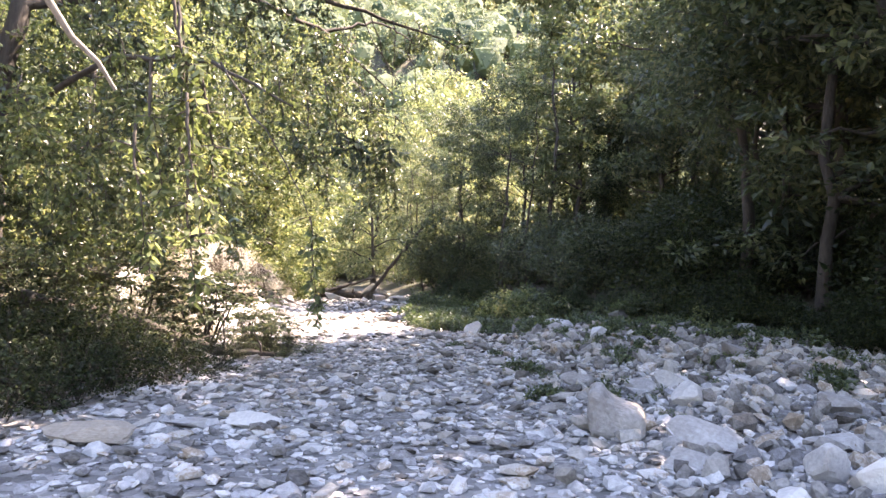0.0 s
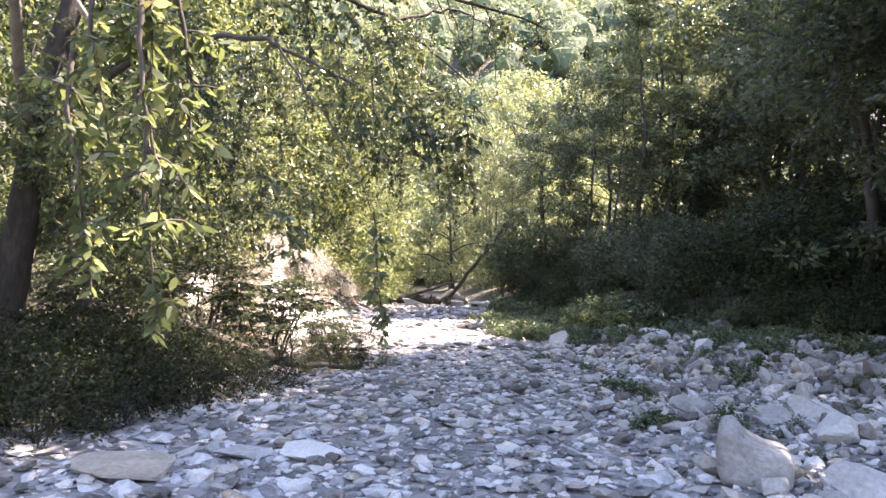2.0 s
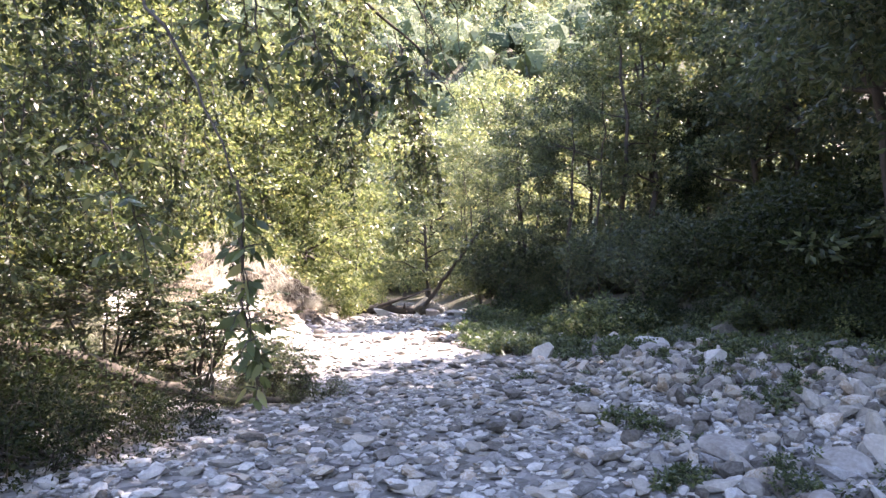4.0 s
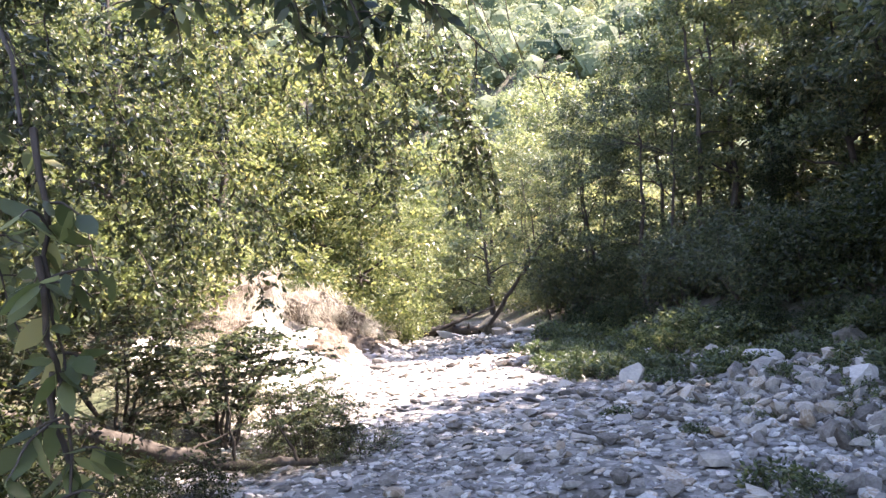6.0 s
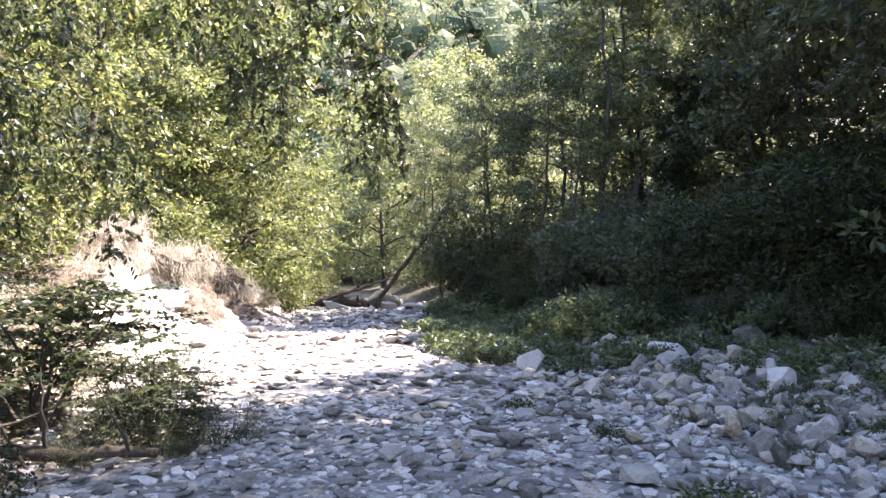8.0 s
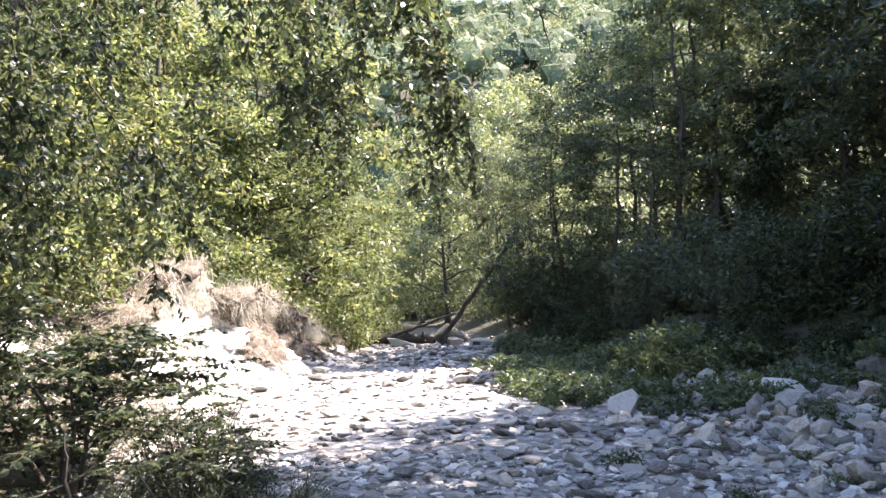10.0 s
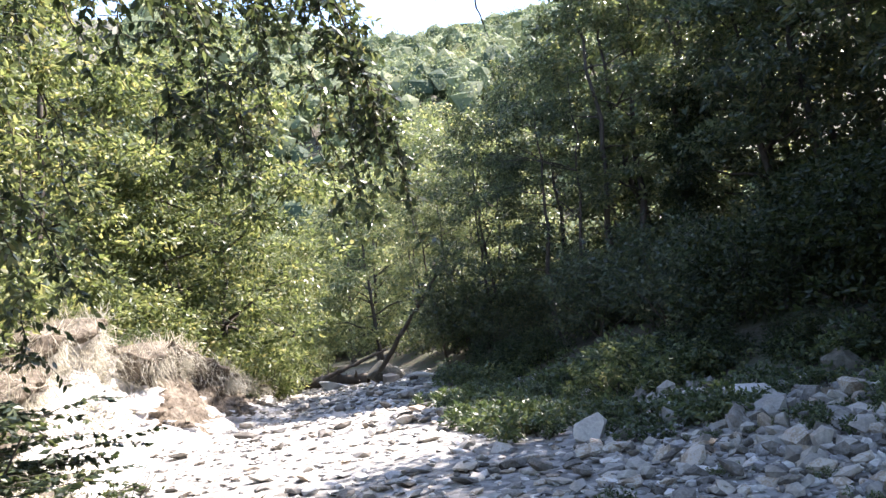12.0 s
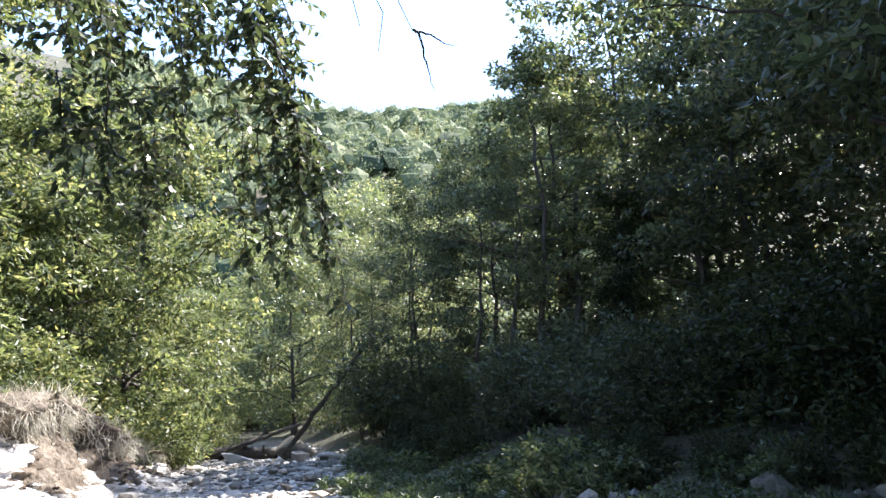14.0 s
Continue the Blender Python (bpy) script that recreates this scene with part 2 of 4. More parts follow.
RX = [9, 7.6, 7.0, 5.2, 2.4, 0.6, -1.5, -3.6, -6.5, -11]


def sstep(a, b, x):
    t = np.clip((x - a) / (b - a), 0, 1)
    return t * t * (3 - 2 * t)


def wave(x, y, s, k=0.0):
    return np.sin(x * s + 1.7 * np.sin(y * s * 0.8 + k)) * np.cos(y * s * 1.1 + 1.3 * np.sin(x * s * 0.7 + 2 * k))


def height(x, y):
    x, y = np.asarray(x, float), np.asarray(y, float)
    xl, xr = np.interp(y, LY, LX), np.interp(y, RY, RX)
    h = 0.035 * wave(x, y, 1.1, 0.3) + 0.02 * wave(x, y, 3.1, 1.1)
    h += 0.42 * np.exp(-(((x - 4.6) / 2.6) ** 2 + ((y - 12.5) / 6) ** 2))
    dr, dl = np.maximum(x - xr, 0), np.maximum(xl - x, 0)
    h += 0.5 * sstep(0, 3, dr) + 0.16 * dr
    bank = sstep(13.5, 18, y) * (1 - 0.7 * sstep(22, 31.5, y)) * (1 - sstep(29, 36, y))
    h += dl * 0.14 + bank * 2.0 * sstep(0.7, 2.0, dl) * (1 + 0.12 * wave(x, y, 1.6))
    far = np.maximum(y - 70, 0)
    h += 194 * (1 - np.exp(-far / 260)) * sstep(0, 70, far) * (1 + 0.06 * wave(x, y, 0.018)) * (1 - 0.0011 * (x + 4) * sstep(80, 200, y))
    h += 0.28 * np.maximum(np.abs(x + 3) - 30, 0) * (1 - sstep(60, 130, y)) * (1 - 0.7 * sstep(60, 300, np.abs(x)))
    return h


def spaced(lo, hi, step, reach, grow=1.14):
    core = list(np.arange(lo, hi + step / 2, step))
    up, s = [], step
    while (up[-1] if up else core[-1]) < reach:
        s *= grow
        up.append((up[-1] if up else core[-1]) + s)
    dn, s = [], step
    while (dn[-1] if dn else core[0]) > -reach:
        s *= grow
        dn.append((dn[-1] if dn else core[0]) - s)
    return np.array(dn[::-1] + core + up)


gx, gy = spaced(-11, 10, 0.16, 700), spaced(-3, 42, 0.2, 700)
GX, GY = np.meshgrid(gx, gy)
GZ = height(GX, GY)
nx, ny = len(gx), len(gy)
ii, jj = np.meshgrid(np.arange(ny - 1), np.arange(nx - 1), indexing="ij")
quads = np.stack([ii * nx + jj, ii * nx + jj + 1, (ii + 1) * nx + jj + 1, (ii + 1) * nx + jj], -1).reshape(-1, 4)
gme = mesh_of("ground", np.stack([GX, GY, GZ], -1).reshape(-1, 3), quads, M_GROUND, True)
bedness = sstep(-0.6, 0.3, GX - np.interp(GY, LY, LX)) * sstep(-1.2, 0.4, np.interp(GY, RY, RX) - GX) * (1 - sstep(50, 60, GY))
gme.attributes.new("gravel", "FLOAT", "POINT").data.foreach_set("value", bedness.astype(np.float32).ravel())
gme.materials.append(M_SOIL)
mid = GY[:-1, :-1], GX[:-1, :-1]
dlm = np.interp(mid[0], LY, LX) - mid[1]
soil = (dlm > -0.1) & (dlm < 2.2) & (mid[0] > 15) & (mid[0] < 33)
gme.polygons.foreach_set("material_index", soil.astype(np.int32).ravel())
ground = tagged(new("ground", gme), "pale stony dry river bed between earthy wooded banks", "ground", kind="structure")


# stones
def rock_mesh(name, seed, size, mat, cuts=1, jag=0.16, planes=7, near=0.5, far=0.85):
    """A broken block: a lumpy ball cut flat by several planes."""
    r = np.random.default_rng(seed)
    bm = bmesh.new()
    bmesh.ops.create_icosphere(bm, subdivisions=cuts, radius=1)
    ways = unit(r.normal(size=(planes, 3)))
    reach = r.uniform(near, far, planes)
    for v in bm.verts:
        p = np.array(v.co) * (1 + r.normal() * jag)
        for w, d in zip(ways, reach):
            over = p @ w - d
            if over > 0:
                p = p - w * over * 0.98
        v.co = Vector(p * size)
    me = bpy.data.meshes.new(name)
    bm.to_mesh(me)
    bm.free()
    me.materials.append(mat)
    return me


def rock_arrays(seed):
    me = rock_mesh("shape", seed, np.array((1, 1, 1)), M_PEBBLE)
    V = np.array([v.co for v in me.vertices])
    F = np.array([p.vertices for p in me.polygons])
    bpy.data.meshes.remove(me)
    return V / np.abs(V).max(), F


SHAPES = [rock_arrays(100 + i) for i in range(14)]


def turn_matrices(rng, n, tilt):
    a = rng.uniform(0, 2 * np.pi, n)
    tx, ty = rng.normal(size=n) * tilt, rng.normal(size=n) * tilt
    o, z = np.ones(n), np.zeros(n)
    Z = np.stack([np.cos(a), -np.sin(a), z, np.sin(a), np.cos(a), z, z, z, o], 1).reshape(n, 3, 3)
    X = np.stack([o, z, z, z, np.cos(tx), -np.sin(tx), z, np.sin(tx), np.cos(tx)], 1).reshape(n, 3, 3)
    Y = np.stack([np.cos(ty), z, np.sin(ty), z, o, z, -np.sin(ty), z, np.cos(ty)], 1).reshape(n, 3, 3)
    return X @ Y @ Z


def stone_spots(rng, n, y0, y1, heap):
    y = rng.uniform(y0, y1, n)
    xl, xr = np.interp(y, LY, LX), np.interp(y, RY, RX)
    x = xl - 1.0 + (xr - xl + 1.8) * rng.uniform(0, 1, n)
    if heap:
        x = np.where(rng.uniform(size=n) < 0.75, xr - np.abs(rng.normal(size=n)) * 2.6, x)
    return x, y


def rubble(name, rng, n, y0, y1, lo, hi, heap, label):
    x, y = stone_spots(rng, n, y0, y1, heap)
    s = lo + (hi - lo) * rng.uniform(0, 1, n) ** 2.6
    right = sstep(0.3, 2.5, x - 0.0)
    flat = rng.uniform(0.22, 0.5, n) + 0.22 * right
    sc = np.stack([s * rng.uniform(0.85, 1.3, n), s * rng.uniform(0.55, 0.95, n), s * flat], 1)
    R = turn_matrices(rng, n, 0.16 + (0.4 if heap else 0.2) * right)
    pos = np.stack([x, y, height(x, y) + sc[:, 2] * rng.uniform(0.1, 1.2 if heap else 0.6, n)], 1)
    pick = rng.integers(0, len(SHAPES), n)
    out = []
    for k, (V, F) in enumerate(SHAPES):
        q = np.where(pick == k)[0]
        W = np.einsum("nij,nvj->nvi", R[q], V[None] * sc[q][:, None]) + pos[q][:, None]
        idx = F[None] + (np.arange(len(q)) * len(V))[:, None, None]
        out.append((W.reshape(-1, 3), idx.reshape(-1, 3)))
    me = mesh_of(name, *join(out), M_HEAP if heap else M_PEBBLE)
    return tagged(piece(name, me, ground), label, kind="stuff")


rng = np.random.default_rng(5)
rubble("small_rubble", rng, 17000, 3.2, 15, 0.03, 0.10, False, "small pale broken limestone pieces")
rubble("small_rubble", rng, 4500, 14, 44, 0.05, 0.16, False, "small pale broken limestone pieces")
rubble("coarse_rubble", rng, 9500, 3.5, 17, 0.04, 0.17, True, "angular grey limestone rubble on the heap")
rubble("coarse_rubble", rng, 1400, 16, 34, 0.08, 0.26, True, "angular grey limestone rubble on the heap")


# plants
def clump_leaves(rng, centres, radii, per, size, droop=0.3, flat=0.7, wide=0.5):
    """Leaves round many centres, thicker towards the outside of each clump, hanging a little."""
    P, A, S, N = [], [], [], []
    for c, r in zip(centres, radii):
        n = max(8, int(per * (r / np.mean(radii)) ** 2))
        d = unit(rng.normal(size=(n, 3)))
        rad = r * rng.uniform(0.15, 1, n) ** 0.5 * (1 + 0.25 * np.sin(d[:, 0] * 5 + c[0] * 3) * np.cos(d[:, 1] * 4 + c[1]))
        P.append(np.asarray(c) + d * rad[:, None] * (1, 1, flat))
        A.append(d * (1, 1, 0.5) + rng.normal(size=(n, 3)) * 0.6 + (0, 0, -droop))
        S.append(size * rng.uniform(0.6, 1.3, n))
        N.append(d * 0.8 + rng.normal(size=(n, 3)) * 0.45 + (0, 0, 0.45))
    return leaves(np.concatenate(P), np.concatenate(A), np.concatenate(S), rng, wide, 0.12, np.concatenate(N))


def make_tree(name, seed, tall, radius, low=0.3, clumps=60, per=220, leaf=0.13, lean=(0, 0), girth=0.16, mat=None, bark=None, stems=1, droop=0.3, slim=1.0):
    """A tree at the origin: tapered trunk, limbs that reach to the clumps of the crown, and the crown's leaves."""
    rng = np.random.default_rng(seed)
    root = new(name)
    ends = []
    for s in range(stems):
        off = np.array((rng.normal() * 0.35, rng.normal() * 0.35, -0.3)) * (s > 0)
        top = np.array((lean[0] + rng.normal() * 0.4 + off[0] * 3, lean[1] + rng.normal() * 0.4 + off[1] * 3, tall * rng.uniform(0.84, 0.93)))
        line = bend(off + (0, 0, -0.3), top, 14, rng, 0.035)
        rad = girth * (1 - 0.85 * np.linspace(0, 1, 14)) / (1 + 0.3 * (s > 0))
        rad[0] *= 1.5
        piece("trunk", mesh_of("trunk", *tube(line, rad, 8, rng, 0.05), bark or M_BARK, True), root)
        ends.append((line, rad))
    C, Rr = [], []
    for i in range(clumps):
        u = rng.uniform(0, 1)
        hgt = tall * (low + (1 - low) * u)
        prof = radius * (0.45 + 0.55 * math.sin(math.pi * min(1, 0.12 + 0.8 * u) ** 0.8)) * slim
        a = rng.uniform(0, 2 * math.pi)
        q = prof * rng.uniform(0.25, 1.0) ** 0.7
        k = (hgt / tall)
        C.append((math.cos(a) * q + lean[0] * k, math.sin(a) * q + lean[1] * k, hgt + rng.normal() * 0.2))
        Rr.append(radius * rng.uniform(0.13, 0.27))
    order = rng.permutation(clumps)[: max(5, clumps // 5)]
    for i in order:
        line, rad = ends[rng.integers(len(ends))]
        c = np.array(C[i])
        j = int(np.clip(np.searchsorted(line[:, 2], c[2] - 0.5 * np.linalg.norm(c[:2] - line[7, :2])), 3, 12))
        limb = bend(line[j], c, 8, rng, 0.06, 0.06)
        piece("limb", mesh_of("limb", *tube(limb, np.linspace(rad[j] * 0.55, 0.012, 8), 5), bark or M_BARK, True), root)
    piece("crown", mesh_of("crown", *clump_leaves(rng, C, Rr, per, leaf, droop, 0.5), mat or M_LEAF_SHADE), root)
    return root


def make_bush(name, seed, tall, radius, clumps=14, per=160, leaf=0.07, mat=None, twigs=5, bark=None, wide=0.5, tangle=0):
    rng = np.random.default_rng(seed)
    root = new(name)
    C, Rr = [], []
    for i in range(clumps):
        a, q = rng.uniform(0, 2 * math.pi), radius * rng.uniform(0.1, 1) ** 0.6
        C.append((math.cos(a) * q, math.sin(a) * q, tall * rng.uniform(0.12, 1) * (1 - 0.45 * (q / radius) ** 2)))
        Rr.append(min(radius, tall) * rng.uniform(0.2, 0.42))
    for i in range(twigs):
        foot = (rng.normal() * 0.06, rng.normal() * 0.06, -0.1)
        piece("stem", mesh_of("stem", *tube(bend(foot, C[i % clumps], 7, rng, 0.06), np.linspace(0.018, 0.004, 7) * (1 + tall * 0.3), 5), bark or M_BARK, True), root)
    if tangle:
        lines = []
        for i in range(tangle):
            c = np.array(C[rng.integers(clumps)])
            d = unit(rng.normal(size=3) + (0, 0, 0.2)) * tall * rng.uniform(0.3, 0.7)
            lines.append(tube(bend(c * 0.7 - d * 0.3, c + d, 7, rng, 0.08), np.linspace(0.009, 0.002, 7), 4))
        tagged(piece("brushwood", mesh_of("brushwood", *join(lines), bark or M_BARK, True), root), kind="stuff")
    piece("foliage", mesh_of("foliage", *clump_leaves(rng, C, Rr, per, leaf, 0.15, 0.8, wide), mat or M_LEAF_SHADE), root)
    return root


def put(src, x, y, turn, size, label, category, group, squash=1.0, sink=0.05):
    """Stands a copy of a plant on the ground."""
    m = pose(x, y, float(height(x, y)) - sink, 0, 0, turn) @ Matrix.Diagonal((size, size, size * squash, 1))
    ob = copy_thing(src, m)
    ob.name = src.name.split(".")[0]
    return tagged(ob, label, category, group)


def discard(root):
    for o in (*root.children_recursive, root):
        bpy.data.objects.remove(o)


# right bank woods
# shaded-bank crowns mostly take the darker leaf tones, sunny ones the lit tone
oak = make_tree("tree", 11, 12, 3.4, 0.12, 80, 130, 0.23, mat=M_LEAF_SHADE)
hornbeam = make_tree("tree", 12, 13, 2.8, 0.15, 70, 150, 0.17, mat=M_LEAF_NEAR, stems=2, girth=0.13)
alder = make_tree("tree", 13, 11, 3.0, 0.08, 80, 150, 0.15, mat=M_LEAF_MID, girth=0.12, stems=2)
canopy = make_tree("tree", 17, 12.5, 4.4, 0.4, 80, 150, 0.2, mat=M_LEAF_SHADE, girth=0.2, lean=(-1.2, 0))
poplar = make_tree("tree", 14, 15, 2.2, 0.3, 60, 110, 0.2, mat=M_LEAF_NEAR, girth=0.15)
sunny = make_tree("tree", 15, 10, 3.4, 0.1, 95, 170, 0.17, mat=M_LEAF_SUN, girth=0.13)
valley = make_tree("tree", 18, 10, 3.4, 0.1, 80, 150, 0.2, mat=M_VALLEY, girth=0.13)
GR = "trees on the shaded bank"
D = "tall dark green leafy tree on the shaded bank"
# several stand out of view, added as shade casters for the bed
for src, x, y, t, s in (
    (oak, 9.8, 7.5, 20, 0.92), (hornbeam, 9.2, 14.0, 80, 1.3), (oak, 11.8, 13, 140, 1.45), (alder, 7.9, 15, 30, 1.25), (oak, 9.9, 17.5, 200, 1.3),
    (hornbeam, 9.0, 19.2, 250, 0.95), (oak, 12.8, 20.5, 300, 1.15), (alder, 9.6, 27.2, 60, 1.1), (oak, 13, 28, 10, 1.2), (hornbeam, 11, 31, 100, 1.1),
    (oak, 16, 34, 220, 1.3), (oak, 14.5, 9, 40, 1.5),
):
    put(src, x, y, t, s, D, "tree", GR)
# added so that their crowns keep sun and sky light off the stones
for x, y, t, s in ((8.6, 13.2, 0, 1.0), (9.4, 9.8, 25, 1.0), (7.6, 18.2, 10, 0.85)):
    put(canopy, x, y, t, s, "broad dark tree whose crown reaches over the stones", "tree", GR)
# the rear oaks are added to block sky light behind the woods
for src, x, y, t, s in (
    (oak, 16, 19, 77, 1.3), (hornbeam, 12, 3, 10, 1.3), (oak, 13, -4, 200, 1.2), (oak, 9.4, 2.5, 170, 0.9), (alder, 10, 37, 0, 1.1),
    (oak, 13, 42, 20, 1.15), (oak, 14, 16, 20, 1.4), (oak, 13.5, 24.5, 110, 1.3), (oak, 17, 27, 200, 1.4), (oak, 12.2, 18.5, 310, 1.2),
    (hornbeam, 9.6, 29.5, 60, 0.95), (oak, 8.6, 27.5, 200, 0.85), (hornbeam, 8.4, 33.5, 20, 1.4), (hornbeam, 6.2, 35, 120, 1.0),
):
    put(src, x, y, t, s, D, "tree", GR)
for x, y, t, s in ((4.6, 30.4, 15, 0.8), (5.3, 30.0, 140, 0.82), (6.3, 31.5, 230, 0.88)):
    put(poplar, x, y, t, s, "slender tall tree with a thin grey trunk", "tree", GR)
# the alder at (0.7, 38.8) is added to shade the driftwood log
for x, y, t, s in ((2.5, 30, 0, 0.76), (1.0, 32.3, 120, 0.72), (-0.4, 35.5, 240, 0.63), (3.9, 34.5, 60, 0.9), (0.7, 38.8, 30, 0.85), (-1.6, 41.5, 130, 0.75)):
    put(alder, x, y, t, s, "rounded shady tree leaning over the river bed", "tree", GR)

# sunny woods behind the earth bank and up the valley
GL = "sunlit trees above the earth bank"
L = "sunlit yellow-green leafy tree above the earth bank"
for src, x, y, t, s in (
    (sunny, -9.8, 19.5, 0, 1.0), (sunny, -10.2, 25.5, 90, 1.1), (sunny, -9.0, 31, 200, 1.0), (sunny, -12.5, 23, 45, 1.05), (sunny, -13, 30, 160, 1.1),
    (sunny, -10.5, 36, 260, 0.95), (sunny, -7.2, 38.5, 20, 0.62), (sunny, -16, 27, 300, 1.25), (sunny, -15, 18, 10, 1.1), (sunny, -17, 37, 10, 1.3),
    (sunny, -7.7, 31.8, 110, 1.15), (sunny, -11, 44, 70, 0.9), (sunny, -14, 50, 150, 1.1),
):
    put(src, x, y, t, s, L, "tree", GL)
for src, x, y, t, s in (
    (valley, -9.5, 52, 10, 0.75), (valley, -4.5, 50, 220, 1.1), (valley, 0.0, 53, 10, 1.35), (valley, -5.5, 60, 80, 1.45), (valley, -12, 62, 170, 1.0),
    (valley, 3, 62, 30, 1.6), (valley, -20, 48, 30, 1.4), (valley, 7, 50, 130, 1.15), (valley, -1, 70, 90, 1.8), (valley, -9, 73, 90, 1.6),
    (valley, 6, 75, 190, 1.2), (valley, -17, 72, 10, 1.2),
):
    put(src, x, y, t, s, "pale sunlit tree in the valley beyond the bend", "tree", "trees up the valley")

# near shore trees
for src, x, y, t, s in ((alder, -8.0, 9.5, 0, 0.85), (alder, -9.2, 4.5, 100, 0.9), (oak, -11.5, 12.5, 50, 1.0), (alder, -8.8, 14.5, 200, 0.72), (oak, -11, 0, 10, 1.0), (oak, -7, -5, 70, 1.0), (oak, 3, -9, 170, 1.1)):
    put(src, x, y, t, s, "leafy green tree on the low shore", "tree", "trees on the low shore")
for o in (oak, hornbeam, alder, canopy, poplar, sunny, valley):
    discard(o)

# ivy-clad trunk among the dark trees
def ivy_trunk(x, y, tall, label):
    rng = np.random.default_rng(31)
    root = new("ivy_trunk")
    root.matrix_basis = pose(x, y, float(height(x, y)))
    piece("trunk", mesh_of("trunk", *tube(bend((0, 0, -0.3), (0.3, 0.2, tall * 0.96), 12, rng, 0.03), np.linspace(0.2, 0.06, 12), 8), M_BARK, True), root)
    z = rng.uniform(0.6, tall, 70)
    a = rng.uniform(0, 6.283, 70)
    q = rng.uniform(0.1, 0.55, 70) * (0.7 + 0.6 * (z / tall))
    C = np.stack([np.cos(a) * q + 0.3 * z / tall, np.sin(a) * q, z], 1)
    piece("ivy", mesh_of("ivy", *clump_leaves(rng, C, rng.uniform(0.3, 0.6, 70), 170, 0.1, 0.5), M_IVY_SHADE), root)
    return tagged(root, label, "tree", "trees on the shaded bank")


ivy_trunk(6.4, 28.6, 6.6, "dark tree trunk wrapped in thick ivy")

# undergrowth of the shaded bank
# thicket and dense: the dark leaf colour stands in for shade under the trees
thicket = make_bush("bush", 41, 3.2, 1.9, 36, 80, 0.16, M_IVY_SHADE, 5)
far_thicket = make_bush("bush", 47, 3.0, 1.6, 28, 95, 0.155, M_LEAF_SHADE, 5)
dense = make_bush("bush", 42, 1.5, 1.1, 20, 120, 0.115, M_IVY_SHADE, 4)
nettle = make_bush("bush", 43, 0.75, 0.7, 20, 70, 0.1, M_WEED, 5)
light_bush = make_bush("bush", 44, 1.1, 0.55, 16, 50, 0.1, M_LEAF_SUN, 6)
small_weed = make_bush("weed_plant", 45, 0.28, 0.3, 9, 36, 0.065, M_WEED, 3)
sunny_bush = make_bush("bush", 46, 2.4, 1.5, 30, 125, 0.14, M_LEAF_SUN, 5)
rng = np.random.default_rng(8)
GU = "bushes on the shaded bank"


def hides_boulder(x, y, room):
    """Keeps the open spot in front of the brown boulder free."""
    return y < 19.2 and abs((x + 0.5) * 9.3 - (y - 9.2) * 5.2) / 10.7 < room


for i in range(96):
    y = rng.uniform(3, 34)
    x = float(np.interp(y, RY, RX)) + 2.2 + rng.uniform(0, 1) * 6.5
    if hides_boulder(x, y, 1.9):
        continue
    put(thicket if y < 21 else far_thicket, x, y, rng.uniform(0, 360), rng.uniform(0.5, 1.0), "dense shade-dark thicket under the trees", "bush", GU)
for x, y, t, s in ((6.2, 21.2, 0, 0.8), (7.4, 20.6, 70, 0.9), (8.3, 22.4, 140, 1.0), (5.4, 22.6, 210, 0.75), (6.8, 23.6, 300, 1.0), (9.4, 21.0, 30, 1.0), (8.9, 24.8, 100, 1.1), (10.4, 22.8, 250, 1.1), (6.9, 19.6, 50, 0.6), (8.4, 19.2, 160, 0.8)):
    put(thicket, x, y, t, s, "dense shade-dark thicket under the trees", "bush", GU)
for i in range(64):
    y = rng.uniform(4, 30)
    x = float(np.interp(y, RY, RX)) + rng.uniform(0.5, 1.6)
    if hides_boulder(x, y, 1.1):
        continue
    put(dense, x, y, rng.uniform(0, 360), rng.uniform(0.35, 0.8), "low shade-dark bush at the edge of the stones", "bush", GU)
for i in range(20):
    y = rng.uniform(19, 29)
    x = float(np.interp(y, RY, RX)) + rng.uniform(-0.5, 1.0)
    put(nettle, x, y, rng.uniform(0, 360), rng.uniform(0.6, 1.3), "leafy green nettle clump beside the stones", "bush", GU)
for x, y, s in ((1.9, 20.5, 1.05), (2.35, 20.7, 1.1), (1.45, 20.7, 0.75), (5.6, 15.4, 0.7)):
    put(light_bush, x, y, x * 90, s, "pale green young bush catching the sun", "bush", GU)
GW = "weeds between the stones"
for i in range(110):
    y = 12.5 + rng.uniform(0, 1) * 14
    x = float(np.interp(y, RY, RX)) - rng.uniform(0, 1) ** 1.3 * 3.2
    put(small_weed, x, y, rng.uniform(0, 360), rng.uniform(0.6, 1.6), "small green weeds growing between the stones", "weeds", GW, sink=0.02)
moss = make_bush("weed_plant", 48, 0.16, 0.34, 14, 60, 0.03, M_WEED, 3)
for i in range(60):
    y = rng.uniform(6.5, 17)
    x = 1.2 + rng.uniform(0, 1) ** 0.8 * (float(np.interp(y, RY, RX)) - 1.4)
    put(moss, x, y, rng.uniform(0, 360), rng.uniform(0.5, 1.4), "dark green tufts between the shaded stones", "weeds", GW, sink=0.0)
for i in range(54):
    y = rng.uniform(16.8, 24)
    x = float(np.interp(y, (16.8, 19, 24), (0.6, -0.5, -1.2))) + abs(rng.normal()) * 0.9
    put(small_weed if i % 5 else nettle, x, y, rng.uniform(0, 360), rng.uniform(0.7, 1.7) if i % 5 else rng.uniform(0.35, 0.6), "leafy green weeds creeping over the stones", "weeds", GW, sink=0.02)
